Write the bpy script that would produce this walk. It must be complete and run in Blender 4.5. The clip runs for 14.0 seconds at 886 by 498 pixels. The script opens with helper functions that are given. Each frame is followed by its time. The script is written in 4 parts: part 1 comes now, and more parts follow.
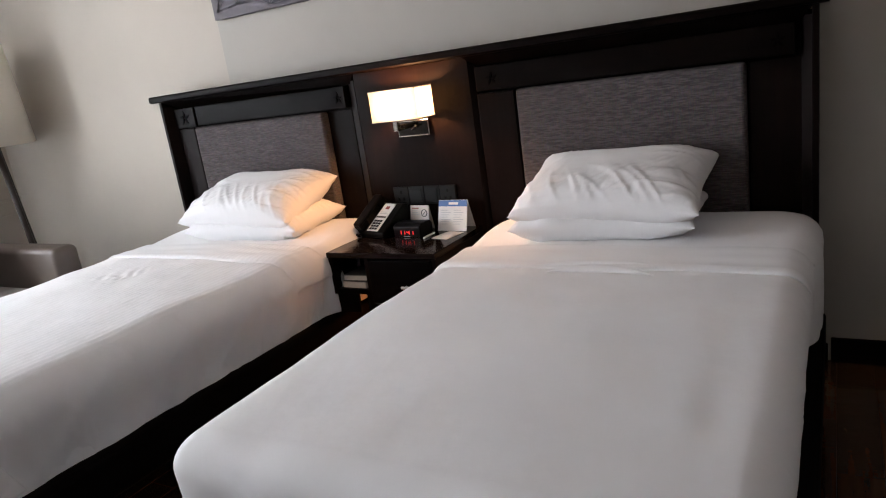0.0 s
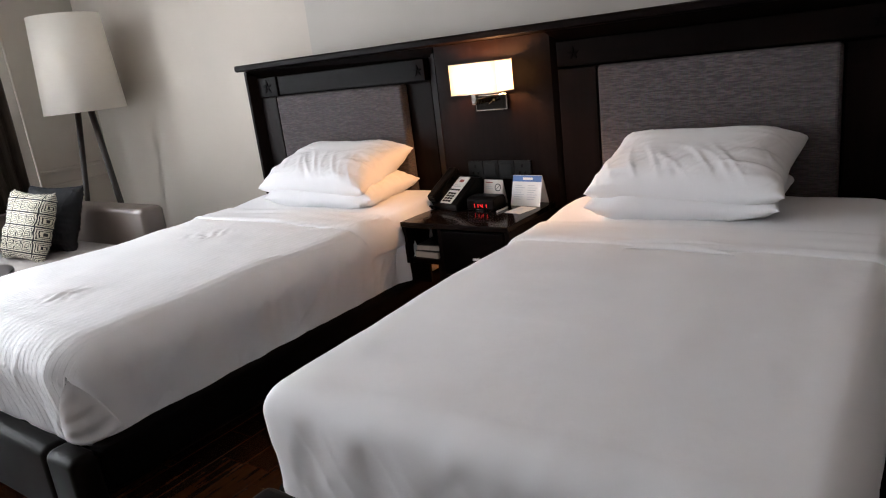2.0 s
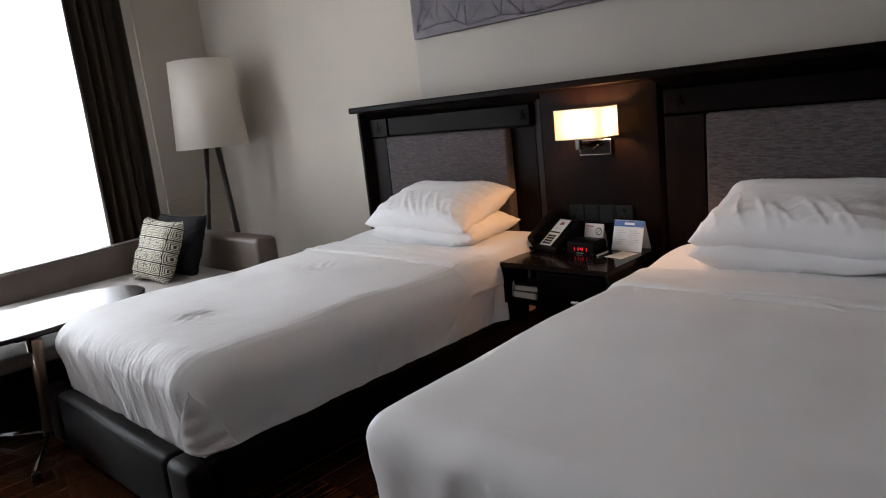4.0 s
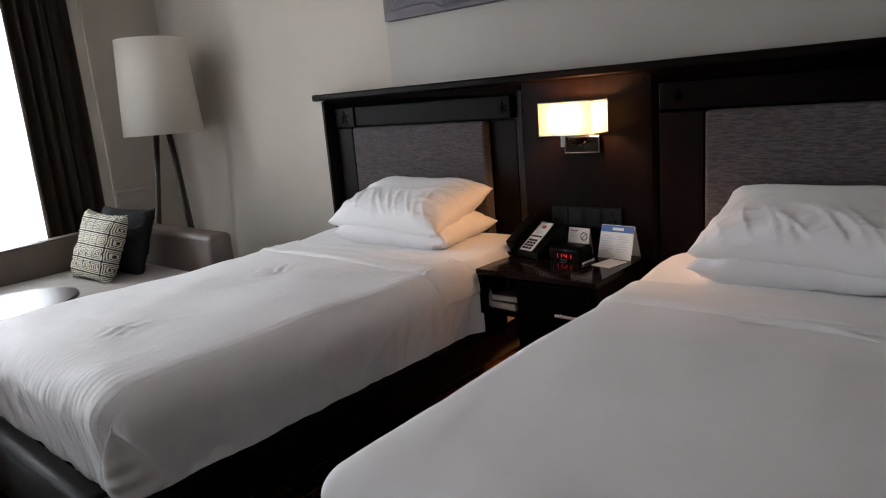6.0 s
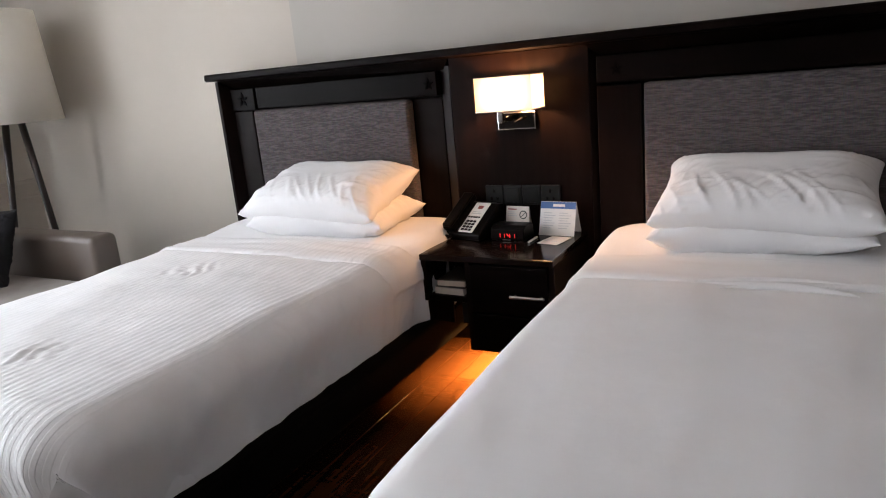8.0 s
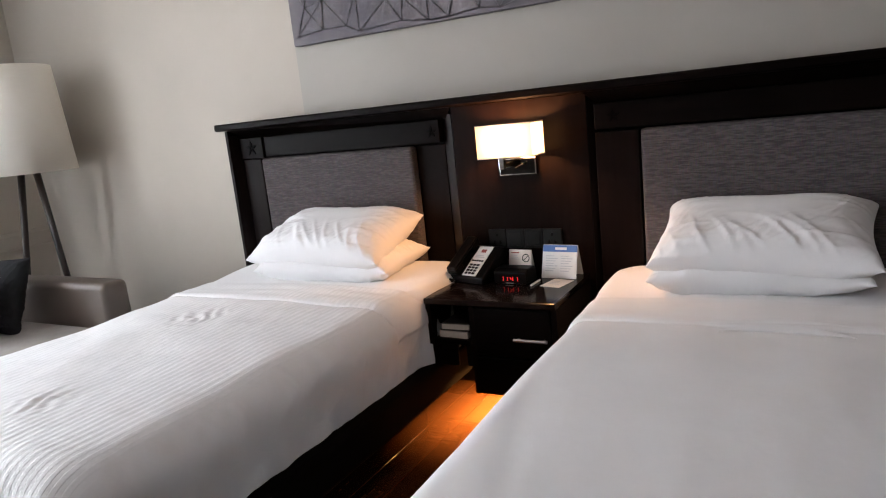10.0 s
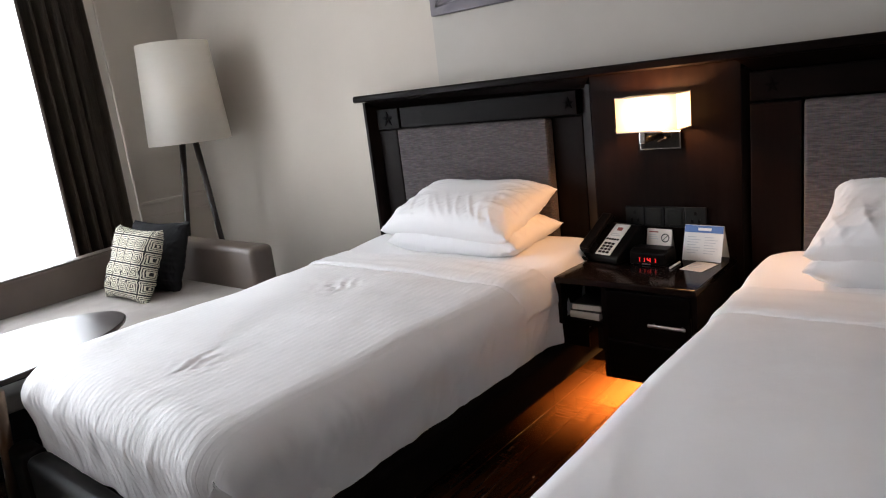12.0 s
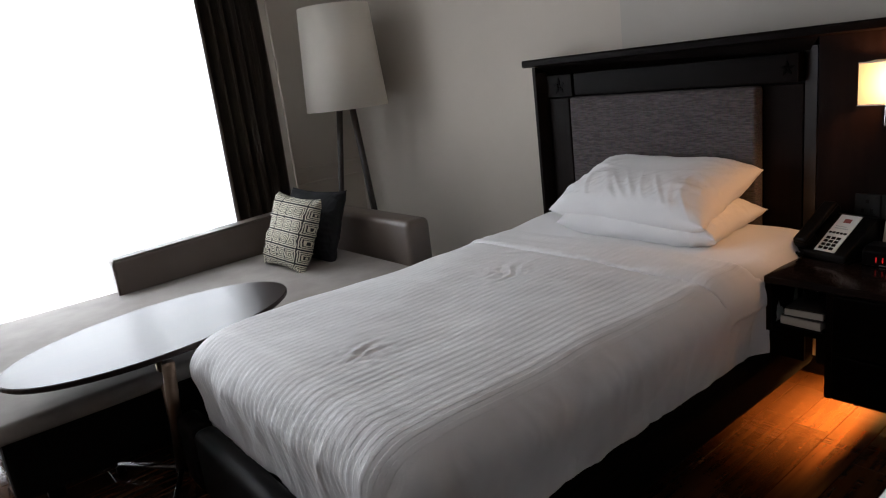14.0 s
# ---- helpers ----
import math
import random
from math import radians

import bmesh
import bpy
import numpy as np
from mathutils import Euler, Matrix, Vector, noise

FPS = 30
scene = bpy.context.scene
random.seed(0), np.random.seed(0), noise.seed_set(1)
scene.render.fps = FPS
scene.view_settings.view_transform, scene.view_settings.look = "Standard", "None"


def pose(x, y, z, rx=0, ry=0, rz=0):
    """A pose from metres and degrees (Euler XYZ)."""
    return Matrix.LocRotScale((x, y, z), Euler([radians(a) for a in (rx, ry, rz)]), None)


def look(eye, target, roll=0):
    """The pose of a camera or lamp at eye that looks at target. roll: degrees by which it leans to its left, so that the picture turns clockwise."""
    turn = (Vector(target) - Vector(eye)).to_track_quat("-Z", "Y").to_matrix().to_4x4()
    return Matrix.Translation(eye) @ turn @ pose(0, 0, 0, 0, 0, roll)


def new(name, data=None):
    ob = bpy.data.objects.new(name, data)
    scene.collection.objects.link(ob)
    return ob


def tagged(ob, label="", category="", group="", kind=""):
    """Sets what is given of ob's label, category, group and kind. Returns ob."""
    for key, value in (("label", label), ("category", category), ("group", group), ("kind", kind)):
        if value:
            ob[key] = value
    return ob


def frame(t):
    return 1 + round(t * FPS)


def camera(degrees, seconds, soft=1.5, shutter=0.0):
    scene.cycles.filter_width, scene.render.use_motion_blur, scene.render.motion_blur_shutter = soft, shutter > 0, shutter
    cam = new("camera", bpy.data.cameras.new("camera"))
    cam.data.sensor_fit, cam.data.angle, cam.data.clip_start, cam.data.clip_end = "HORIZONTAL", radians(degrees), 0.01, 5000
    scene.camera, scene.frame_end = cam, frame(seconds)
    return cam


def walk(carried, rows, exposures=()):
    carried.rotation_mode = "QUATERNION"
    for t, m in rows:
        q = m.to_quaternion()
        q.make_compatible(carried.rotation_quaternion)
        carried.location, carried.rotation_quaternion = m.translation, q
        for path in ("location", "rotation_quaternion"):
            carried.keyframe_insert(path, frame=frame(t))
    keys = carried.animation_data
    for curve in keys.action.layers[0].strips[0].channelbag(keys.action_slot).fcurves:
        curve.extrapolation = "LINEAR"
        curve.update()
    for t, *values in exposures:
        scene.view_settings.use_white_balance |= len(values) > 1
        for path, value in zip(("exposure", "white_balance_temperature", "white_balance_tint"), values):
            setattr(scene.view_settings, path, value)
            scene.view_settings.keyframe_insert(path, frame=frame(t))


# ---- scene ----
# ---- camera and walk ----
cam = camera(66.3, 14.0, soft=1.1)
PATH = [
    (0, (1.861, -2.705, 1.294), (0.86, -1.049, 0.788), -8.2),
    (0.5, (1.832, -2.751, 1.287), (0.808, -1.129, 0.72), -7.1),
    (1, (1.829, -2.784, 1.282), (0.683, -1.242, 0.727), -7.2),
    (1.5, (1.831, -2.774, 1.283), (0.695, -1.222, 0.734), -7.0),
    (2, (1.831, -2.777, 1.277), (0.687, -1.228, 0.739), -6.9),
    (2.5, (1.818, -2.779, 1.289), (0.687, -1.24, 0.695), -6.0),
    (3, (1.852, -2.822, 1.3), (0.548, -1.382, 0.823), -9.2),
    (3.5, (1.849, -2.831, 1.299), (0.47, -1.452, 0.856), -8.0),
    (4, (1.853, -2.838, 1.302), (0.487, -1.433, 0.902), -6.2),
    (6.5, (1.503, -2.604, 1.298), (0.277, -1.094, 0.834), -3.7),
    (7, (1.351, -2.668, 1.257), (0.359, -0.978, 0.853), -6.4),
    (7.5, (1.258, -2.716, 1.3), (0.252, -1.048, 0.847), -6.9),
    (8, (1.254, -2.705, 1.282), (0.315, -1.012, 0.777), -5.3),
    (10.5, (1.294, -2.736, 1.314), (0.34, -1.019, 0.939), -6.4),
    (11, (1.283, -2.695, 1.313), (0.461, -0.944, 0.803), -4.7),
    (11.5, (1.27, -2.697, 1.347), (0.353, -0.991, 0.848), -7.0),
    (12, (1.272, -2.683, 1.361), (-0.007, -1.215, 0.902), -6.9),
    (12.5, (1.278, -2.629, 1.34), (-0.23, -1.407, 0.859), -6.5),
    (13, (1.274, -2.591, 1.36), (-0.288, -1.443, 0.867), -7.8),
    (13.5, (1.183, -2.569, 1.348), (-0.361, -1.414, 0.818), -5.9),
    (14, (0.956, -2.608, 1.382), (-0.578, -1.431, 0.872), -7.1),
]
EXPOSURES = [(0.0, -0.12), (2.5, -0.15), (3.0, -0.48), (3.5, -0.72), (4.2, -0.77), (6.4, -0.85), (7.0, -0.26), (7.5, -0.22), (11.5, -0.2), (12.0, -0.3), (12.5, -1.1), (13.0, -1.35), (14.0, -1.3)]
walk(cam, [(t, look(eye, target, roll)) for t, eye, target, roll in PATH], EXPOSURES)

# ---- world and large lights ----
world = bpy.data.worlds.new("world")
scene.world = world
world.use_nodes = True
wn = world.node_tree
sky = wn.nodes.new("ShaderNodeTexSky")
sky.sky_type, sky.sun_disc = "NISHITA", False
sky.sun_elevation, sky.sun_rotation = radians(35), radians(200)
wn.links.new(sky.outputs[0], wn.nodes["Background"].inputs[0])
wn.nodes["Background"].inputs[1].default_value = 0.12


def area(name, m, sx, sy, watts, colour):
    d = bpy.data.lights.new(name, "AREA")
    d.shape, d.size, d.size_y, d.energy, d.color = "RECTANGLE", sx, sy, watts, colour
    ob = new(name, d)
    ob.matrix_world = m
    return ob


def point(name, loc, watts, radius, colour):
    d = bpy.data.lights.new(name, "POINT")
    d.energy, d.shadow_soft_size, d.color = watts, radius, colour
    ob = new(name, d)
    ob.location = loc
    return ob


DAY, WARM = (0.885, 0.93, 1.0), (1.0, 0.50, 0.21)
area("window_daylight", look((-3.63, -2.45, 1.25), (0, -2.45, 1.05)), 2.9, 2.3, 400, DAY)
point("sconce_bulb", (0.185, -0.11, 1.175), 36.0, 0.035, WARM)
area("nightstand_underlight", pose(0.068, -0.21, 0.286), 0.03, 0.36, 30.0, (1.0, 0.50, 0.14))


bpy.data.lights["nightstand_underlight"].spread = radians(118)


# ---- materials ----
def material(name, colour, rough=0.5, metal=0.0, spec=0.5):
    m = bpy.data.materials.new(name)
    m.use_nodes = True
    b = m.node_tree.nodes["Principled BSDF"]
    b.inputs["Base Color"].default_value = (*colour, 1)
    b.inputs["Roughness"].default_value = rough
    b.inputs["Metallic"].default_value = metal
    b.inputs["Specular IOR Level"].default_value = spec
    return m


def link(m, a, b):
    m.node_tree.links.new(a, b)


def node(m, kind, **values):
    n = m.node_tree.nodes.new(kind)
    for key, value in values.items():
        n.inputs[key.replace("_", " ")].default_value = value
    return n


def coords(m, scale=(1, 1, 1), turn=(0, 0, 0)):
    c = m.node_tree.nodes.new("ShaderNodeTexCoord")
    mp = m.node_tree.nodes.new("ShaderNodeMapping")
    mp.inputs["Scale"].default_value = scale
    mp.inputs["Rotation"].default_value = [radians(a) for a in turn]
    link(m, c.outputs["Object"], mp.inputs[0])
    return mp.outputs[0]


def vary(m, vec, a, b, scale=5.0, detail=4.0, low=0.35, high=0.65, rough=None, sock="Base Color"):
    """Mix the base colour between a and b by noise; rough=(lo, hi) varies the gloss too."""
    bsdf = m.node_tree.nodes["Principled BSDF"]
    n = node(m, "ShaderNodeTexNoise", Scale=scale, Detail=detail)
    link(m, vec, n.inputs["Vector"])
    r = m.node_tree.nodes.new("ShaderNodeValToRGB")
    r.color_ramp.elements[0].position, r.color_ramp.elements[1].position = low, high
    r.color_ramp.elements[0].color, r.color_ramp.elements[1].color = (*a, 1), (*b, 1)
    link(m, n.outputs["Fac"], r.inputs["Fac"])
    link(m, r.outputs["Color"], bsdf.inputs[sock])
    if rough:
        g = node(m, "ShaderNodeMapRange", To_Min=rough[0], To_Max=rough[1])
        link(m, n.outputs["Fac"], g.inputs["Value"])
        link(m, g.outputs[0], bsdf.inputs["Roughness"])
    return n, r


def bump(m, height, strength=0.2, distance=0.002):
    bsdf = m.node_tree.nodes["Principled BSDF"]
    b = node(m, "ShaderNodeBump", Strength=strength, Distance=distance)
    old = bsdf.inputs["Normal"].links
    if old:
        link(m, old[0].from_socket, b.inputs["Normal"])
    link(m, height, b.inputs["Height"])
    link(m, b.outputs[0], bsdf.inputs["Normal"])


def fine(m, scale, strength=0.2, distance=0.001, vec=None, detail=3.0):
    n = node(m, "ShaderNodeTexNoise", Scale=scale, Detail=detail)
    link(m, vec or coords(m), n.inputs["Vector"])
    bump(m, n.outputs["Fac"], strength, distance)


def wallpaper(name, a, b):
    m = material(name, a, 0.75, spec=0.3)
    vary(m, coords(m), a, b, 1.6, 6)
    fine(m, 260, 0.25, 0.0008, coords(m, (1, 1, 0.35)))
    return m


def wood(name, a, b, rough, along=(1, 14, 14), spec=0.5, relief=0.12):
    m = material(name, a, sum(rough) / 2, spec=spec)
    vary(m, coords(m, along), a, b, 3.5, 8, 0.3, 0.7, rough)
    fine(m, 9, relief, 0.001, coords(m, tuple(v * 2 for v in along)))
    return m


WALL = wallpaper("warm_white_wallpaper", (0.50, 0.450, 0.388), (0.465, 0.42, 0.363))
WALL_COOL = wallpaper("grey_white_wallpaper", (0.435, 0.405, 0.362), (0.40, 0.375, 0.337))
# made-up dark tone for walls out of view, cuts bounced light
WALL_UNSEEN = wallpaper("unseen_dark_wall", (0.26, 0.23, 0.21), (0.23, 0.205, 0.19))
CEIL = wallpaper("ceiling_paint", (0.78, 0.77, 0.75), (0.75, 0.74, 0.72))
PANEL_PAINT = material("satin_paint", (0.58, 0.55, 0.51), 0.45)
vary(PANEL_PAINT, coords(PANEL_PAINT), (0.60, 0.565, 0.52), (0.56, 0.53, 0.49), 3)
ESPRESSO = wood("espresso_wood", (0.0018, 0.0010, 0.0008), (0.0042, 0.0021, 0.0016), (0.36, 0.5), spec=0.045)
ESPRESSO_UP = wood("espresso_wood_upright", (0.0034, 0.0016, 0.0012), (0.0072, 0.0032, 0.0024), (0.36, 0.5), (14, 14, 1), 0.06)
ESPRESSO_TOP = wood("espresso_gloss_top", (0.006, 0.0035, 0.003), (0.010, 0.006, 0.005), (0.08, 0.15), spec=0.16)
BEVEL = wood("polished_espresso_bevel", (0.006, 0.004, 0.0035), (0.012, 0.007, 0.006), (0.30, 0.38), (14, 14, 1), 0.6)
INLAY = material("black_inlay", (0.001, 0.001, 0.001), 0.9, spec=0.0)
TABLE_TOP = wood("dark_table_top", (0.022, 0.014, 0.012), (0.036, 0.023, 0.019), (0.27, 0.31), (10, 1, 10), 0.3, 0.005)
LEG_WOOD = wood("walnut_leg", (0.010, 0.005, 0.004), (0.02, 0.010, 0.007), (0.35, 0.5), (12, 12, 1))


def linen(name, stripes):
    m = material(name, (0.78, 0.77, 0.775), 0.78, spec=0.25)
    bsdf = m.node_tree.nodes["Principled BSDF"]
    bsdf.inputs["Sheen Weight"].default_value = 0.15
    vary(m, coords(m), (0.835, 0.828, 0.838), (0.785, 0.778, 0.787), 2.2, 5)
    if stripes:
        w = node(m, "ShaderNodeTexWave", Scale=11.0)
        w.bands_direction = "X"
        link(m, coords(m), w.inputs["Vector"])
        r = node(m, "ShaderNodeMapRange", From_Min=0.35, From_Max=0.65, To_Min=0.0, To_Max=1.0)
        link(m, w.outputs["Fac"], r.inputs["Value"])
        geo = m.node_tree.nodes.new("ShaderNodeNewGeometry")
        sp_ = m.node_tree.nodes.new("ShaderNodeSeparateXYZ")
        link(m, geo.outputs["Normal"], sp_.inputs[0])
        ab = m.node_tree.nodes.new("ShaderNodeMath")
        ab.operation = "ABSOLUTE"
        link(m, sp_.outputs[0], ab.inputs[0])
        fade = node(m, "ShaderNodeMapRange", From_Min=0.3, From_Max=0.65, To_Min=1.0, To_Max=0.0)
        link(m, ab.outputs[0], fade.inputs["Value"])
        ml = m.node_tree.nodes.new("ShaderNodeMath")
        ml.operation = "MULTIPLY"
        link(m, r.outputs[0], ml.inputs[0])
        link(m, fade.outputs[0], ml.inputs[1])
        bump(m, ml.outputs[0], 0.4, 0.0045)
        g = node(m, "ShaderNodeMapRange", To_Min=0.85, To_Max=0.55)
        link(m, r.outputs[0], g.inputs["Value"])
        link(m, g.outputs[0], bsdf.inputs["Roughness"])
    fine(m, 9, 0.5, 0.007, coords(m, (1.0, 0.55, 1.0)), 6)
    fine(m, 32, 0.25, 0.003, coords(m, (1.0, 0.7, 1.0)), 4)
    fine(m, 900, 0.15, 0.0004)
    return m


LINEN = linen("white_cotton", False)
LINEN_STRIPE = linen("white_striped_cotton", True)
LEATHER = material("dark_brown_leather", (0.006, 0.0042, 0.0036), 0.28, spec=0.06)
vary(LEATHER, coords(LEATHER), (0.007, 0.005, 0.0045), (0.0045, 0.0035, 0.003), 6, 5, rough=(0.36, 0.44))
fine(LEATHER, 220, 0.12, 0.0006)
DARK_LEATHER = material("matt_black_leather", (0.004, 0.003, 0.0028), 0.85, spec=0.03)
fine(DARK_LEATHER, 180, 0.2, 0.001)
TAUPE = material("taupe_leather", (0.15, 0.115, 0.095), 0.42)
vary(TAUPE, coords(TAUPE), (0.112, 0.085, 0.070), (0.092, 0.070, 0.057), 4, 5, rough=(0.36, 0.48))
fine(TAUPE, 220, 0.2, 0.001)
SEAT_FABRIC = material("grey_seat_fabric", (0.30, 0.275, 0.26), 0.8, spec=0.2)
vary(SEAT_FABRIC, coords(SEAT_FABRIC), (0.32, 0.295, 0.275), (0.275, 0.25, 0.235), 8, 6)
fine(SEAT_FABRIC, 500, 0.3, 0.001)
DARK_BASE = material("black_base", (0.004, 0.0035, 0.0035), 0.7, spec=0.15)

PAD = material("grey_slub_weave", (0.10, 0.085, 0.085), 0.9, spec=0.15)
n1, r1 = vary(PAD, coords(PAD, (14, 40, 110)), (0.082, 0.069, 0.072), (0.185, 0.158, 0.158), 2.2, 8, 0.38, 0.75)
n2 = node(PAD, "ShaderNodeTexNoise", Scale=3.0, Detail=6.0)
link(PAD, coords(PAD, (130, 40, 16)), n2.inputs["Vector"])
mx = PAD.node_tree.nodes.new("ShaderNodeMix")
mx.data_type, mx.blend_type = "RGBA", "MULTIPLY"
mx.inputs[0].default_value = 0.6
link(PAD, r1.outputs[0], mx.inputs[6])
link(PAD, n2.outputs["Color"], mx.inputs[7])
gain = PAD.node_tree.nodes.new("ShaderNodeBrightContrast")
gain.inputs[1].default_value = 0.0
link(PAD, mx.outputs[2], gain.inputs[0])
link(PAD, gain.outputs[0], PAD.node_tree.nodes["Principled BSDF"].inputs["Base Color"])
bump(PAD, n1.outputs["Fac"], 0.4, 0.0015)

CURTAIN = material("dark_brown_curtain", (0.045, 0.034, 0.028), 0.85, spec=0.2)
vary(CURTAIN, coords(CURTAIN, (60, 60, 2)), (0.085, 0.064, 0.05), (0.055, 0.042, 0.033), 3, 5)
LAMPSHADE = material("cream_fabric_shade", (0.74, 0.70, 0.63), 0.85, spec=0.2)
vary(LAMPSHADE, coords(LAMPSHADE), (0.88, 0.84, 0.77), (0.83, 0.79, 0.72), 5, 5)
fine(LAMPSHADE, 420, 0.25, 0.0006, coords(LAMPSHADE, (1, 1, 0.4)))
# the fabric lets part of the daylight through
through_cloth = LAMPSHADE.node_tree.nodes.new("ShaderNodeBsdfTranslucent")
through_cloth.inputs[0].default_value = (0.86, 0.80, 0.70, 1)
half = LAMPSHADE.node_tree.nodes.new("ShaderNodeMixShader")
half.inputs[0].default_value = 0.38
link(LAMPSHADE, LAMPSHADE.node_tree.nodes["Principled BSDF"].outputs[0], half.inputs[1])
link(LAMPSHADE, through_cloth.outputs[0], half.inputs[2])
link(LAMPSHADE, half.outputs[0], LAMPSHADE.node_tree.nodes["Material Output"].inputs[0])
# chrome with the reflection of the dark room put into its colour
PLATE_REFLECTION = material("chrome_dark_reflection", (0.03, 0.027, 0.025), 0.12, 1.0)
DARK_CHROME = material("dark_chrome", (0.16, 0.15, 0.145), 0.2, 1.0)
CHROME = material("polished_chrome", (0.42, 0.41, 0.40), 0.16, 1.0)
STEEL = material("brushed_steel", (0.55, 0.54, 0.52), 0.28, 1.0)
BRONZE = material("bronze_tube", (0.26, 0.19, 0.14), 0.32, 1.0)
BLACK_PLASTIC = material("black_plastic", (0.0035, 0.003, 0.003), 0.35, spec=0.09)
GREY_PLASTIC = material("grey_switch_plastic", (0.03, 0.032, 0.032), 0.45, spec=0.2)
vary(GREY_PLASTIC, coords(GREY_PLASTIC), (0.012, 0.0125, 0.0125), (0.009, 0.0095, 0.0095), 20)
PAPER = material("white_card", (0.76, 0.75, 0.73), 0.6)
PAPER_TINT = material("pale_cream_card", (0.72, 0.66, 0.60), 0.6)
BLUE = material("blue_print", (0.07, 0.16, 0.42), 0.55)
PRINT = material("grey_print", (0.5, 0.5, 0.53), 0.6)
RED_PRINT = material("red_print", (0.30, 0.07, 0.06), 0.6)
BLACK_PRINT = material("black_print", (0.02, 0.02, 0.02), 0.6)
BOOK_COVER = material("dark_book_cover", (0.03, 0.022, 0.02), 0.5)
PAGES = material("book_pages", (0.55, 0.50, 0.44), 0.8)
fine(PAGES, 60, 0.5, 0.001, coords(PAGES, (0.2, 0.2, 20)))
BLACK_CUSHION = material("black_velvet_cushion", (0.012, 0.012, 0.014), 0.8, spec=0.2)
CUSHION_CREAM = material("cream_woven_cushion", (0.62, 0.58, 0.46), 0.8, spec=0.2)
vary(CUSHION_CREAM, coords(CUSHION_CREAM), (0.64, 0.60, 0.48), (0.56, 0.53, 0.42), 30)


def math_node(m, op, a, b=None):
    n = m.node_tree.nodes.new("ShaderNodeMath")
    n.operation = op
    for k, v in enumerate((a, b)):
        if isinstance(v, (int, float)):
            n.inputs[k].default_value = v
        elif v is not None:
            link(m, v, n.inputs[k])
    return n.outputs[0]


# concentric squares, printed
sep = CUSHION_CREAM.node_tree.nodes.new("ShaderNodeSeparateXYZ")
link(CUSHION_CREAM, coords(CUSHION_CREAM), sep.inputs[0])
axis = []
for k in (0, 1):
    q = math_node(CUSHION_CREAM, "DIVIDE", sep.outputs[k], 0.078)
    q = math_node(CUSHION_CREAM, "ABSOLUTE", math_node(CUSHION_CREAM, "SUBTRACT", math_node(CUSHION_CREAM, "FRACT", math_node(CUSHION_CREAM, "ADD", q, 10.0)), 0.5))
    axis.append(q)
sq = math_node(CUSHION_CREAM, "MULTIPLY", math_node(CUSHION_CREAM, "MAXIMUM", *axis), 8.0)
ink = math_node(CUSHION_CREAM, "GREATER_THAN", math_node(CUSHION_CREAM, "FRACT", sq), 0.56)
mixc = CUSHION_CREAM.node_tree.nodes.new("ShaderNodeMix")
mixc.data_type = "RGBA"
cb_ = CUSHION_CREAM.node_tree.nodes["Principled BSDF"].inputs["Base Color"]
link(CUSHION_CREAM, cb_.links[0].from_socket, mixc.inputs[6])
mixc.inputs[7].default_value = (0.03, 0.03, 0.032, 1)
link(CUSHION_CREAM, ink, mixc.inputs[0])
link(CUSHION_CREAM, mixc.outputs[2], cb_)
WHITE_FRAME = material("grey_window_frame", (0.30, 0.31, 0.32), 0.4)


def emitter(name, colour, strength):
    m = material(name, colour, 0.6)
    b = m.node_tree.nodes["Principled BSDF"]
    b.inputs["Emission Color"].default_value = (*colour, 1)
    b.inputs["Emission Strength"].default_value = strength
    return m


SHADE_GLOW = bpy.data.materials.new("lit_sconce_fabric")
SHADE_GLOW.use_nodes = True
t = SHADE_GLOW.node_tree
t.nodes.clear()
out = t.nodes.new("ShaderNodeOutputMaterial")
ad, tl, em = t.nodes.new("ShaderNodeAddShader"), t.nodes.new("ShaderNodeBsdfTranslucent"), t.nodes.new("ShaderNodeEmission")
tl.inputs[0].default_value = (0.17, 0.162, 0.15, 1)
em.inputs[0].default_value, em.inputs[1].default_value = (1.0, 0.70, 0.34, 1), 0.45
t.links.new(tl.outputs[0], ad.inputs[0]), t.links.new(em.outputs[0], ad.inputs[1]), t.links.new(ad.outputs[0], out.inputs[0])
LED = emitter("red_clock_digits", (1.0, 0.02, 0.02), 1.1)
OUTSIDE = emitter("bright_overcast_outside", (0.93, 0.97, 1.0), 2.5)

SHEER = bpy.data.materials.new("white_sheer_voile")
SHEER.use_nodes = True
t = SHEER.node_tree
t.nodes.clear()
out = t.nodes.new("ShaderNodeOutputMaterial")
m1, m2 = t.nodes.new("ShaderNodeMixShader"), t.nodes.new("ShaderNodeMixShader")
tl, df, tp = t.nodes.new("ShaderNodeBsdfTranslucent"), t.nodes.new("ShaderNodeBsdfDiffuse"), t.nodes.new("ShaderNodeBsdfTransparent")
tl.inputs[0].default_value = df.inputs[0].default_value = (0.9, 0.91, 0.92, 1)
m1.inputs[0].default_value, m2.inputs[0].default_value = 0.2, 0.4
t.links.new(tl.outputs[0], m1.inputs[1]), t.links.new(df.outputs[0], m1.inputs[2])
t.links.new(m1.outputs[0], m2.inputs[1]), t.links.new(tp.outputs[0], m2.inputs[2])
t.links.new(m2.outputs[0], out.inputs[0])

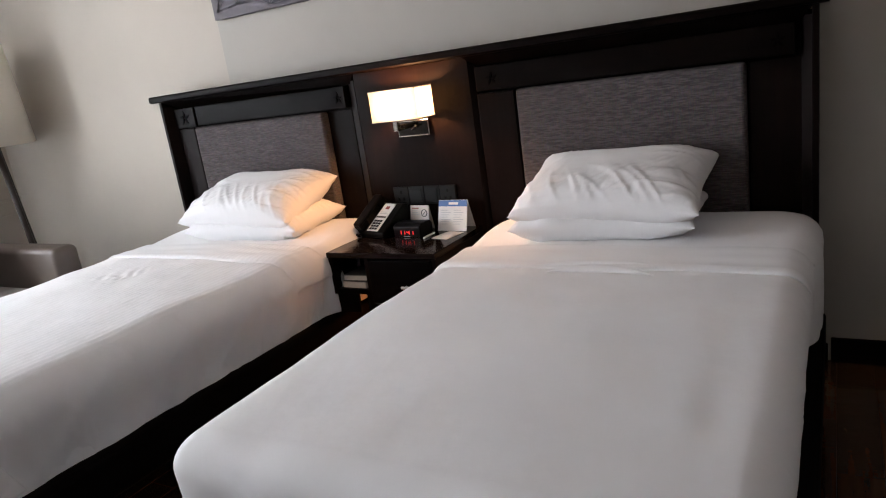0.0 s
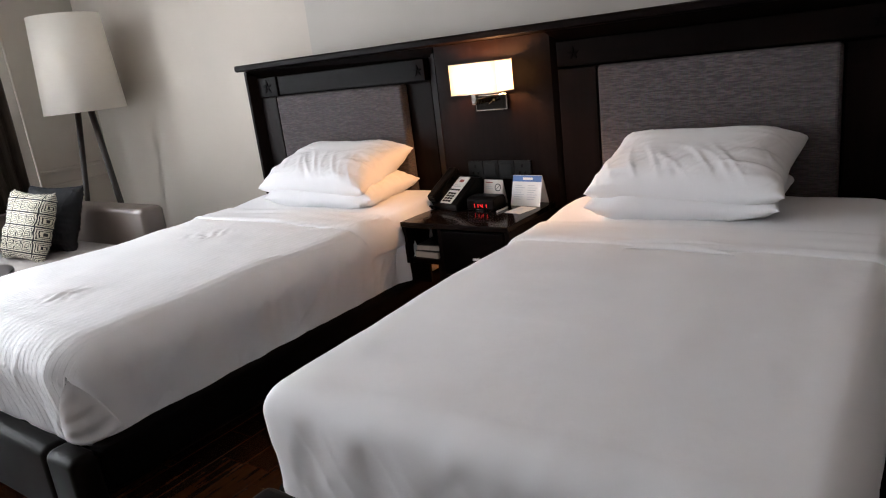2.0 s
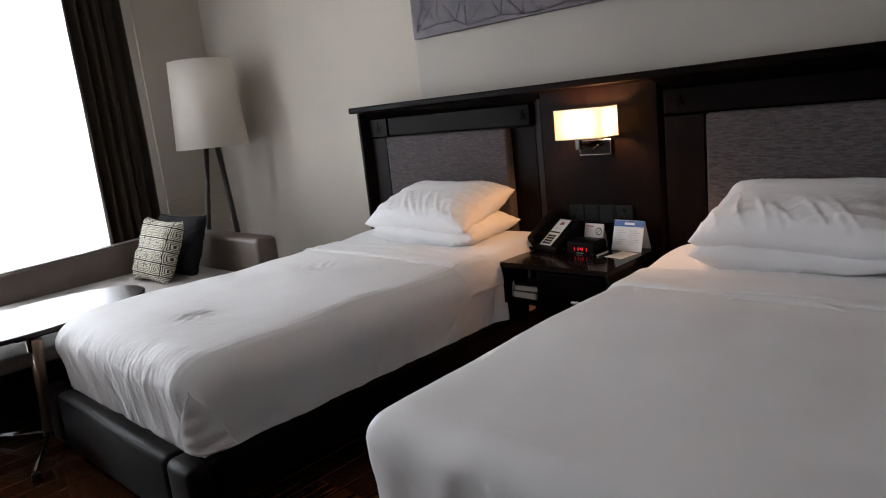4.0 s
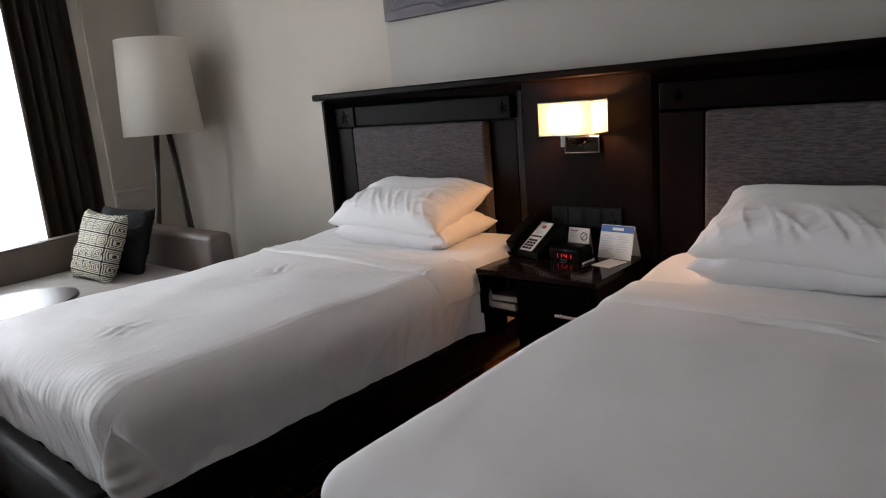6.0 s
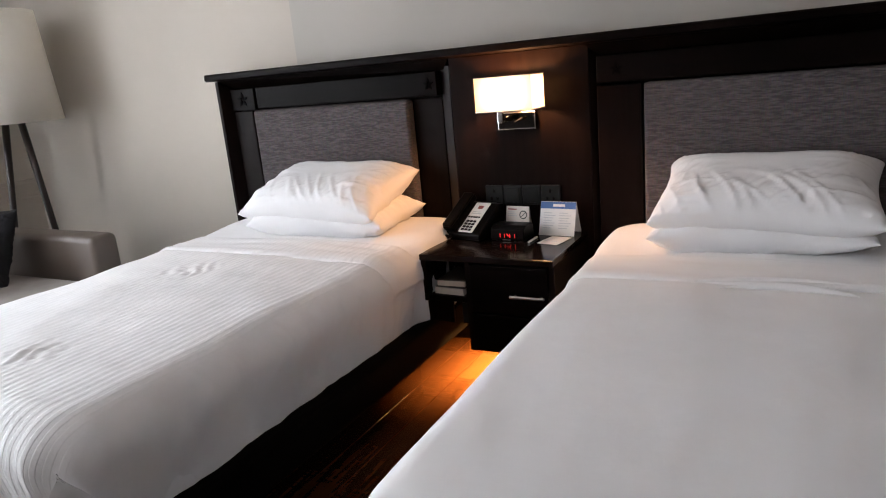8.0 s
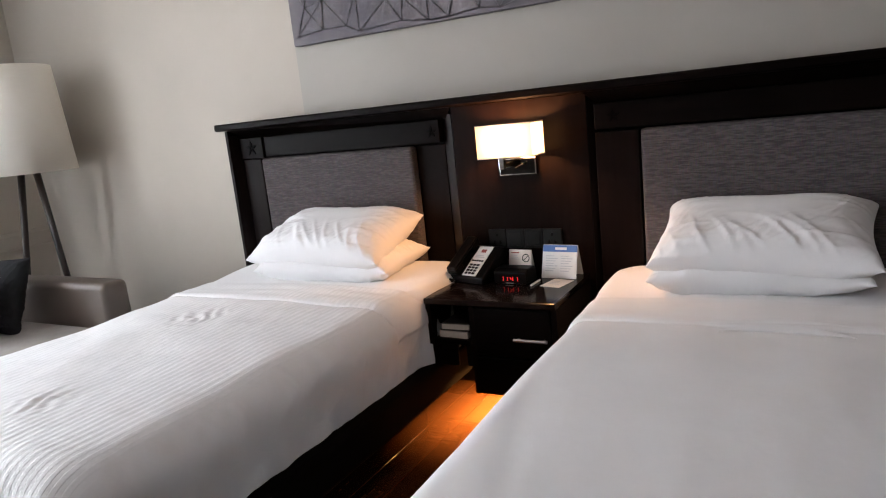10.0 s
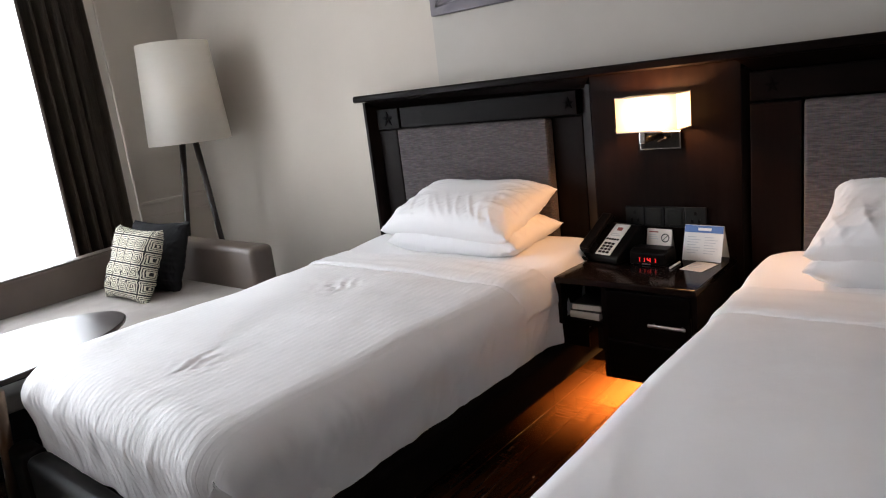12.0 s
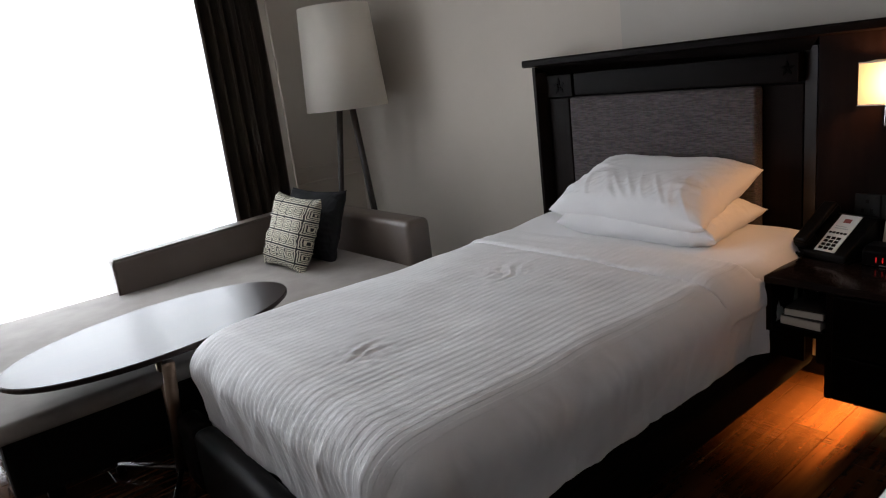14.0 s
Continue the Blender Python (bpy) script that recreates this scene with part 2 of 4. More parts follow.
GLASS = bpy.data.materials.new("window_glass")
GLASS.use_nodes = True
t = GLASS.node_tree
t.nodes.clear()
out = t.nodes.new("ShaderNodeOutputMaterial")
mg, tp, gl = t.nodes.new("ShaderNodeMixShader"), t.nodes.new("ShaderNodeBsdfTransparent"), t.nodes.new("ShaderNodeBsdfGlossy")
gl.inputs["Roughness"].default_value = 0.02
mg.inputs[0].default_value = 0.06
t.links.new(tp.outputs[0], mg.inputs[1]), t.links.new(gl.outputs[0], mg.inputs[2]), t.links.new(mg.outputs[0], out.inputs[0])

FLOOR = material("warm_wood_plank", (0.06, 0.02, 0.008), 0.22, spec=0.4)
vec = coords(FLOOR, (14, 1, 14))
nz, rp = vary(FLOOR, vec, (0.04, 0.014, 0.0055), (0.072, 0.027, 0.010), 3.0, 8, 0.3, 0.7, (0.07, 0.11))
info = FLOOR.node_tree.nodes.new("ShaderNodeObjectInfo")
hs = FLOOR.node_tree.nodes.new("ShaderNodeHueSaturation")
mr = node(FLOOR, "ShaderNodeMapRange", To_Min=0.75, To_Max=1.2)
link(FLOOR, info.outputs["Random"], mr.inputs["Value"])
link(FLOOR, mr.outputs[0], hs.inputs["Value"])
link(FLOOR, rp.outputs[0], hs.inputs["Color"])
link(FLOOR, hs.outputs[0], FLOOR.node_tree.nodes["Principled BSDF"].inputs["Base Color"])
fine(FLOOR, 7, 0.30, 0.006, coords(FLOOR, (0.5, 2.5, 1)))
SUBFLOOR = material("dark_subfloor", (0.03, 0.014, 0.008), 0.6)

CANVAS = material("mauve_canvas", (0.16, 0.145, 0.16), 0.7, spec=0.3)
vary(CANVAS, coords(CANVAS), (0.19, 0.17, 0.18), (0.125, 0.115, 0.135), 3.5, 6)
fine(CANVAS, 500, 0.2, 0.0006)
CANVAS_LINE = material("pale_canvas_line", (0.30, 0.275, 0.28), 0.7)


# ---- building helpers ----
def mesh_from(bm, name, mat, smooth=False):
    me = bpy.data.meshes.new(name)
    bmesh.ops.recalc_face_normals(bm, faces=bm.faces)
    for f in bm.faces:
        f.smooth = smooth
    bm.to_mesh(me)
    bm.free()
    me.materials.append(mat)
    return me


def thing(name, loc, label, category, group="", kind=""):
    ob = new(name)
    ob.location = loc
    ob.empty_display_size = 0.1
    return tagged(ob, label, category, group, kind)


def part(name, bm, mat, parent, label="", smooth=False):
    """Link a bmesh, in world coordinates, as one mesh under a thing or a part."""
    at = Vector((0, 0, 0))
    p = parent
    while p:
        at += p.location
        p = p.parent
    bmesh.ops.translate(bm, verts=bm.verts, vec=-at)
    ob = new(name, mesh_from(bm, name, mat, smooth))
    ob.parent = parent
    return tagged(ob, label)


def single(name, bm, mat, label, category, kind="", smooth=False, group="", loc=(0, 0, 0)):
    bmesh.ops.translate(bm, verts=bm.verts, vec=-Vector(loc))
    ob = new(name, mesh_from(bm, name, mat, smooth))
    ob.location = loc
    return tagged(ob, label, category, group, kind)


def box(x0, x1, y0, y1, z0, z1, bevel=0.0, segments=2, bm=None, m=None):
    bm = bm or bmesh.new()
    r = bmesh.ops.create_cube(bm, size=1)["verts"]
    bmesh.ops.scale(bm, verts=r, vec=(x1 - x0, y1 - y0, z1 - z0))
    bmesh.ops.translate(bm, verts=r, vec=((x0 + x1) / 2, (y0 + y1) / 2, (z0 + z1) / 2))
    if bevel:
        edges = list({e for v in r for e in v.link_edges})
        r2 = bmesh.ops.bevel(bm, geom=edges, offset=bevel, segments=segments, profile=0.5, affect="EDGES")
        r = list({v for f in r2["faces"] for v in f.verts} | {v for v in r if v.is_valid})
    if m is not None:
        bmesh.ops.transform(bm, matrix=m, verts=bm.verts)
    return bm


def prism(outline, axis, a, b, bevel=0.0):
    """Extrude a closed outline of 2D points along x, y or z from a to b."""
    bm = bmesh.new()

    def at(p, d):
        return {"x": (d, p[0], p[1]), "y": (p[0], d, p[1]), "z": (p[0], p[1], d)}[axis]
    lo, hi = [bm.verts.new(at(p, a)) for p in outline], [bm.verts.new(at(p, b)) for p in outline]
    n = len(outline)
    for i in range(n):
        bm.faces.new((lo[i], lo[(i + 1) % n], hi[(i + 1) % n], hi[i]))
    bm.faces.new(lo[::-1]), bm.faces.new(hi)
    if bevel:
        bmesh.ops.bevel(bm, geom=list(bm.edges), offset=bevel, segments=2, profile=0.5, affect="EDGES")
    return bm


def tube(points, radius, sides=12, taper=None, bm=None):
    """A round bar along points; taper: the radius at the far end."""
    bm = bm or bmesh.new()
    pts = [Vector(p) for p in points]
    rings = []
    for i, p in enumerate(pts):
        d = (pts[min(i + 1, len(pts) - 1)] - pts[max(i - 1, 0)]).normalized()
        side = d.cross(Vector((0.3, 0.9, 0.31))).normalized()
        up = d.cross(side)
        r = radius if taper is None else radius + (taper - radius) * i / (len(pts) - 1)
        rings.append([bm.verts.new(p + r * (math.cos(a) * side + math.sin(a) * up)) for a in [2 * math.pi * k / sides for k in range(sides)]])
    for a, b in zip(rings, rings[1:]):
        for k in range(sides):
            bm.faces.new((a[k], a[(k + 1) % sides], b[(k + 1) % sides], b[k]))
    bm.faces.new(rings[0][::-1]), bm.faces.new(rings[-1])
    return bm


def lathe(profile, centre, sides=40, sx=1.0, sy=1.0, close=True):
    """Turn (radius, z) points about a vertical axis."""
    bm = bmesh.new()
    rings = [[bm.verts.new((centre[0] + sx * r * math.cos(2 * math.pi * k / sides), centre[1] + sy * r * math.sin(2 * math.pi * k / sides), z)) for k in range(sides)] for r, z in profile]
    for a, b in zip(rings, rings[1:] + ([rings[0]] if close else [])):
        for k in range(sides):
            bm.faces.new((a[k], a[(k + 1) % sides], b[(k + 1) % sides], b[k]))
    return bm


def sheet(fn, nu, nv):
    """A grid of fn(u, v), u and v from 0 to 1."""
    bm = bmesh.new()
    g = [[bm.verts.new(fn(i / nu, j / nv)) for j in range(nv + 1)] for i in range(nu + 1)]
    for i in range(nu):
        for j in range(nv):
            bm.faces.new((g[i][j], g[i + 1][j], g[i + 1][j + 1], g[i][j + 1]))
    return bm


def wob(x, y, z, scale, seed=0.0):
    return noise.noise((x * scale + seed, y * scale - seed, z * scale + 2 * seed))


def setting(name, bm, mat, label, category):
    return single(name, bm, mat, label, category, "structure")


# ---- the room ----
WALL_Y, WIN_X, RIGHT_X, BACK_Y, TOP = 0.10, -3.45, 3.3, -4.3, 2.7
setting("wall_north", box(WIN_X - 0.2, RIGHT_X + 0.2, WALL_Y, WALL_Y + 0.2, 0, TOP), WALL, "warm white papered wall behind the beds", "wall")
setting("wall_covering", box(-1.03, RIGHT_X, WALL_Y - 0.012, WALL_Y - 0.001, 0, TOP - 0.001), WALL_COOL, "cooler white wallpaper panel above the headboard", "wall covering")
# east and south walls stay out of view; darkened to hold back bounce
setting("wall_east", box(RIGHT_X, RIGHT_X + 0.2, BACK_Y, WALL_Y, 0, TOP), WALL_UNSEEN, "plain unseen wall, darkened to cut bounce light", "wall")
setting("wall_south", box(WIN_X - 0.2, RIGHT_X + 0.2, BACK_Y - 0.2, BACK_Y, 0, TOP), WALL_UNSEEN, "plain unseen wall, darkened to cut bounce light", "wall")
ww = box(WIN_X - 0.2, WIN_X, -0.93, WALL_Y, 0, TOP)
box(WIN_X - 0.2, WIN_X, BACK_Y, -3.95, 0, TOP, bm=ww)
box(WIN_X - 0.2, WIN_X, -3.95, -0.93, 2.45, TOP, bm=ww)
setting("wall_west", ww, WALL, "warm white wall with a tall window opening", "wall")
setting("ceiling", box(WIN_X - 0.2, RIGHT_X + 0.2, BACK_Y - 0.2, WALL_Y + 0.2, TOP, TOP + 0.15), CEIL, "plain white ceiling", "ceiling")
floor = setting("floor", box(WIN_X - 0.2, RIGHT_X, BACK_Y, WALL_Y, -0.2, -0.016), SUBFLOOR, "dark glossy wooden plank floor", "floor")
bb = box(-3.45, -1.5, WALL_Y - 0.015, WALL_Y, 0, 0.1, 0.004)
box(1.85, RIGHT_X, WALL_Y - 0.03, WALL_Y - 0.013, 0, 0.1, 0.004, bm=bb)
box(-1.49, 1.84, WALL_Y - 0.03, WALL_Y - 0.013, 0, 0.075, 0.004, bm=bb)
setting("baseboard", bb, ESPRESSO, "dark stained wooden baseboard", "baseboard")

# panel mouldings in the window corner
trim = box(WIN_X, WIN_X + 0.02, -0.46, -0.445, 0, TOP - 0.002, 0.004)
box(WIN_X, WIN_X + 0.02, -0.444, WALL_Y, 0.80, 0.825, 0.004, bm=trim)
box(WIN_X, WIN_X + 0.012, -0.444, WALL_Y, 0.70, 0.715, 0.004, bm=trim)
setting("trim", trim, WALL, "painted panel moulding in the window corner", "moulding")

# ---- window, balcony door, curtains ----
win = thing("window_1", (WIN_X - 0.1, -2.44, 0), "tall grey framed balcony window, blown out by daylight", "window", kind="structure")
for y0, y1 in ((-0.99, -0.93), (-1.30, -1.27), (-1.68, -1.59), (-2.55, -2.45), (-3.25, -3.15), (-3.95, -3.89)):
    part("window_frame", box(WIN_X - 0.14, WIN_X - 0.06, y0, y1, 0.05, 2.40, 0.005), WHITE_FRAME, win)
for z0, z1 in ((0.0, 0.05), (2.40, 2.45)):
    part("window_sill" if z0 == 0 else "window_frame", box(WIN_X - 0.14, WIN_X - 0.06, -3.95, -0.93, z0, z1, 0.005), WHITE_FRAME, win)
for y0, y1 in ((-1.27, -0.99), (-1.59, -1.30), (-2.45, -1.68), (-3.15, -2.55), (-3.89, -3.25)):
    p = part("pane", box(WIN_X - 0.104, WIN_X - 0.096, y0 + 0.002, y1 - 0.002, 0.052, 2.398), GLASS, win)
    p.visible_shadow = False
hd = part("door_handle", box(WIN_X - 0.06, WIN_X - 0.045, -1.66, -1.61, 0.80, 0.96, 0.006), STEEL, win, "steel lever handle")
part("lever", box(WIN_X - 0.045, WIN_X - 0.015, -1.76, -1.625, 0.87, 0.895, 0.008), STEEL, hd)
single("backdrop", box(-7.6, -7.5, -9, 3, -2, 6), OUTSIDE, "bright overcast daylight outside the window", "backdrop", "structure")


def sheer_at(u, v):
    y = -0.98 - 2.6 * u
    fold = 0.028 * math.sin(y * 46 + 1.2 * math.sin(y * 9)) + 0.016 * math.sin(y * 23 + 2)
    return (-3.27 + fold * (0.55 + 0.45 * (1 - v)), y + 0.012 * math.sin(v * 3 + y * 7), 0.02 + 2.6 * v)


single("sheer_curtain", sheet(sheer_at, 340, 14), SHEER, "white sheer voile curtain drawn across the window", "curtain", smooth=True)


def drape_at(u, v):
    w = 0.37 + 0.015 * math.sin(v * 2.5)
    y = -1.058 + w * u
    fold = 0.045 * math.sin(u * 33 + 0.8 * math.sin(v * 2)) + 0.02 * math.sin(u * 71 + v)
    return (-3.15 + fold + 0.012 * wob(u * 4, v * 3, 0, 1.0, 3), y, 0.02 + 2.62 * v)


drape = thing("curtain", (-3.15, -0.85, 0), "dark brown pleated blackout curtain gathered open", "curtain")
bm = sheet(drape_at, 110, 24)
bmesh.ops.solidify(bm, geom=bm.faces[:], thickness=0.006)
part("drape", bm, CURTAIN, drape, smooth=True)


pel = box(-3.30, -3.08, -3.7, -0.6, 2.655, 2.695, 0.004)
single("curtain_track", pel, WHITE_FRAME, "grey ceiling curtain track", "curtain track")

# ---- headboard ----
HX0, HX1, MID = -1.465, 1.81, 0.172
hb = thing("headboard", (MID, 0.05, 0), "dark espresso wood headboard panel spanning both beds", "headboard")
part("back_panel", box(HX0 + 0.005, HX1 - 0.005, 0.055, 0.086, 0.30, 1.32), ESPRESSO, hb)
part("cap", prism([(0.086, 1.335), (-0.085, 1.335), (-0.097, 1.342), (-0.097, 1.364), (-0.09, 1.371), (0.086, 1.371)], "x", HX0 - 0.03, HX1 + 0.03), ESPRESSO, hb, "overhanging top ledge")
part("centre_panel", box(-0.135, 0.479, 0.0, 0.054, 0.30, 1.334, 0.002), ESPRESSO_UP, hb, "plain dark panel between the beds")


def bay(x0, x1, pad0, pad1):
    """One bed's recess: mitred bevels, rails with star blocks, padded panel."""
    zt, outer_l = 1.334, x0 < -1
    wide = 0.035
    inner = 0.058 if outer_l else 0.035
    # mitred top bevel
    bm = bmesh.new()
    a = [bm.verts.new(p) for p in ((x0, -0.06, zt), (x1, -0.06 if not outer_l else 0.0, zt), (x1 - wide, 0.02, zt - 0.045), (x0 + wide, 0.02, zt - 0.045))]
    b = [bm.verts.new(p) for p in ((x0, 0.054, zt), (x1, 0.054, zt), (x1 - wide, 0.054, zt - 0.045), (x0 + wide, 0.054, zt - 0.045))]
    bm.faces.new(a), bm.faces.new(b[::-1])
    for i in range(4):
        bm.faces.new((a[i], b[i], b[(i + 1) % 4], a[(i + 1) % 4]))
    part("top_bevel", bm, ESPRESSO, hb)
    for side in (0, 1):
        xo = x1 if side else x0
        xi = xo - wide if side else xo + wide
        outer = (side == 0) == outer_l
        yo = -0.06 if outer else -0.002
        xi = xo - inner if side else xi
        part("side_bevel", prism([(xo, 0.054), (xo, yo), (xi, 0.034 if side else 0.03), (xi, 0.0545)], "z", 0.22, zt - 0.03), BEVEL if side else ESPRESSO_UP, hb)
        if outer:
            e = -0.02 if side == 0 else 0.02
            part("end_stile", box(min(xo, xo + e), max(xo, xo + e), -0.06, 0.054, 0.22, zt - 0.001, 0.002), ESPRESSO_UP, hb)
    zb = 1.178
    sw = 0.165
    lx, rx = x0 + wide - 0.012, x1 - wide + 0.012
    rail = part("top_rail", box(lx + (sw + 0.006 if outer_l else 0.006), rx - (0.042 if outer_l else 0.03), -0.004, 0.05, zb + 0.004, zb + 0.108, 0.003), ESPRESSO, hb)
    blk = rail if not outer_l else part("star_block", box(lx + 0.004, lx + sw - 0.004, -0.010, 0.0535, zb, zb + 0.108, 0.003), ESPRESSO, hb, "square block carved with a star")
    for owner, cx, yf, size in ((blk, lx + sw / 2, -0.010 if outer_l else -0.004, 1.0 if outer_l else 0.7), (rail, rx - sw / 2, -0.004, 0.7)):
        cz = zb + 0.054
        bm = bmesh.new()
        for k in range(5):
            t0 = math.pi / 2 + k * 2 * math.pi / 5
            pts = [(0.006, t0 - 0.9), (0.022, t0 - 0.36), (0.040, t0 + 0.05), (0.026, t0 + 0.30), (0.010, t0 + 0.5)]
            f = [bm.verts.new((cx + size * r * math.cos(q), yf - 0.0025, cz + size * r * math.sin(q))) for r, q in pts]
            g = [bm.verts.new((cx + size * r * math.cos(q), yf + 0.0005, cz + size * r * math.sin(q))) for r, q in pts]
            bm.faces.new(f), bm.faces.new(g[::-1])
            for i in range(5):
                bm.faces.new((f[i], g[i], g[(i + 1) % 5], f[(i + 1) % 5]))
        part("star", bm, INLAY, owner, "dark carved star")
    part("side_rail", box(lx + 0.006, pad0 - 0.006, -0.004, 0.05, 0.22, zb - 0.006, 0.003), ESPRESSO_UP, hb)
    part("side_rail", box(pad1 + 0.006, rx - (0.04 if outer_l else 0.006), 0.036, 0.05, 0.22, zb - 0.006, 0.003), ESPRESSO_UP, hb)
    bm = box(pad0, pad1, -0.012, 0.05, 0.35, zb - 0.004, 0.016, 3)
    part("padded_panel", bm, PAD, hb, "grey slub woven upholstered panel", smooth=False)


bay(-1.445, -0.137, -1.285, -0.355)
bay(0.481, 1.79, 0.69, 1.58)

# ---- picture ----
pic = thing("picture", (0.17, 0.07, 1.71), "wide mauve canvas with a web of pale lines", "picture")
part("canvas", box(-1.0, 1.34, 0.045, 0.0875, 1.71, 2.42, 0.004), CANVAS, pic)
rng = random.Random(5)
bm = bmesh.new()
nodes = [(-0.98 + 2.3 * (i + 0.5 * (j % 2) + rng.uniform(-0.35, 0.35)) / 16, 1.73 + 0.68 * (j + rng.uniform(-0.3, 0.3)) / 5) for j in range(6) for i in range(17)]
nodes = [(min(1.32, max(-0.985, a)), min(2.405, max(1.722, b))) for a, b in nodes]
for i, (xa, za) in enumerate(nodes):
    for xb, zb in sorted(nodes[i + 1:], key=lambda q: (q[0] - xa) ** 2 + (q[1] - za) ** 2)[:3]:
        d = Vector((xb - xa, 0, zb - za))
        if 0.02 < d.length < 0.28:
            s = Vector((-d.z, 0, d.x)).normalized() * 0.0022
            q = [Vector((xa, 0.0435, za)) + s, Vector((xb, 0.0435, zb)) + s, Vector((xb, 0.0435, zb)) - s, Vector((xa, 0.0435, za)) - s]
            bm.faces.new([bm.verts.new(v) for v in q])
bmesh.ops.solidify(bm, geom=bm.faces[:], thickness=0.001)
part("line_pattern", bm, CANVAS_LINE, pic, "pale triangular line pattern")


# ---- beds ----
def thicken(ob, t):
    md = ob.modifiers.new("cloth", "SOLIDIFY")
    md.thickness, md.offset = t, -1
    return ob


def soft_step(x):
    x = min(1.0, max(0.0, x))
    return x * x * (3 - 2 * x)


def roll(d, r):
    """How far outward and down a cloth has gone d past the start of an edge rounded by r."""
    if d <= 0:
        return 0.0, 0.0
    a = d / r
    if a < math.pi / 2:
        return r * math.sin(a), r * (1 - math.cos(a))
    return r, r + d - r * math.pi / 2


def cover(x0, x1, y0, y1, ztop, zbot, r, rc, n, crown, seed, wrinkle, tuck, head):
    """A cloth over a mattress with rounded top edges and plan corners (rc); head: how much it drops at the head end."""
    hx, hy, cx, cy = (x1 - x0) / 2, (y1 - y0) / 2, (x0 + x1) / 2, (y0 + y1) / 2
    drop = ztop - zbot
    total, inner = r * math.pi / 2 + drop - r, 0.74

    def contour(ca, cb, inset):
        ex, ey = hx - inset, hy - inset
        q = max(rc - inset * 0.5, 0.02)
        px, py = ca * ex, cb * ey
        kx, ky = max(-(ex - q), min(ex - q, px)), max(-(ey - q), min(ey - q, py))
        d = Vector((px - kx, py - ky))
        d = d.normalized() if d.length > 1e-9 else d
        return kx + q * d.x, ky + q * d.y, d

    def at(u, v):
        a, b = 2 * u - 1, 2 * v - 1
        rho = max(abs(a), abs(b))
        if rho < 1e-6:
            return Vector((cx, cy, ztop + 0.5 * wrinkle * wob(cx, cy, 0, 2.2, seed)))
        ca, cb = a / rho, b / rho
        out, down = roll((rho - inner) / (1 - inner) * total, r)
        px, py, d = contour(ca, cb, r - out)
        if rho < inner:
            px, py = px * rho / inner, py * rho / inner
        down *= 1 - (1 - head) * max(0.0, d.y) ** 2
        k = soft_step((down - r * 0.6) / max(0.01, drop - r * 0.6))
        x, y, z = cx + px, cy + py, ztop - down
        top = 1 - k
        z -= top * crown * (px / hx) ** 2
        z += top * wrinkle * (0.9 * wob(x, y, 0, 2.2, seed) + 0.35 * wob(x, y, 0, 6.5, seed) + 0.22 * (0.4 - abs(wob(x * 1.6, y * 0.7, 0, 7.0, seed + 8))))
        g = wrinkle * (0.9 * wob(x * 2.5, y * 2.5, z * 0.7, 3.0, seed) + 0.6 * (0.5 - abs(wob(x * 5, y * 5, z * 2.2 + y * 1.5, 2.6, seed + 4))))
        side = soft_step(down / 0.09)
        drag = wob((x + y) + 0.8 * down, 0.3 * down, 0, 5.5, seed + 11)
        pull = wob((x - y) - 0.5 * down, 0.3 * down, 0, 9.0, seed + 15)
        g += 0.28 * wrinkle * max(0.0, 1 - 6 * abs(drag)) ** 1.4 + 0.22 * wrinkle * max(0.0, 1 - 5 * abs(pull)) ** 1.4
        g += 0.35 * wrinkle * k * wob(x, y, 0, 17.0, seed + 19)
        x += d.x * (g * side - tuck * k)
        y += d.y * (g * side - tuck * k)
        return Vector((x, y, z))
    return sheet(at, n, n)


def band(x0, x1, ya, yb, ztop, zbot, r, seed, wrinkle):
    """A turned-down strip of sheet that lies across the bed and hangs a little at both sides."""
    half, cx = (x1 - x0) / 2, (x0 + x1) / 2
    span = half - r + r * math.pi / 2 + ztop - zbot - r

    def at(u, v):
        a = (2 * u - 1) * span
        ox, dx = roll(abs(a) - (half - r), r)
        x = cx + (min(abs(a), half - r) + ox) * (1 if a > 0 else -1)
        y = ya + (yb - ya) * v + 0.01 * wob(x, v, 0, 3, seed) + 0.03 * soft_step(dx / 0.3) * (0.5 - v)
        edge = max(soft_step((v - 0.82) / 0.18), 0.35 * soft_step((0.08 - v) / 0.08))
        z = ztop - dx - 0.03 * edge * (dx < 0.05) - 0.012 * ((x - cx) / half) ** 2
        z += wrinkle * (0.9 * wob(x, y, 0, 2.2, seed) + 0.8 * wob(x * 0.8, y * 5, 0, 3.0, seed + 2))
        return Vector((x, y, z))
    return sheet(at, 120, 22)


def dent(bm, px, py, rad, depth):
    for v in bm.verts:
        d = math.hypot(v.co.x - px, v.co.y - py)
        if d < rad:
            k = (1 - d / rad)
            v.co.z += depth * k * math.sin(v.co.x * 95 + v.co.y * 60 + 5 * wob(v.co.x, v.co.y, 0, 9)) * 0.8 + depth * k * wob(v.co.x, v.co.y, 0, 30)


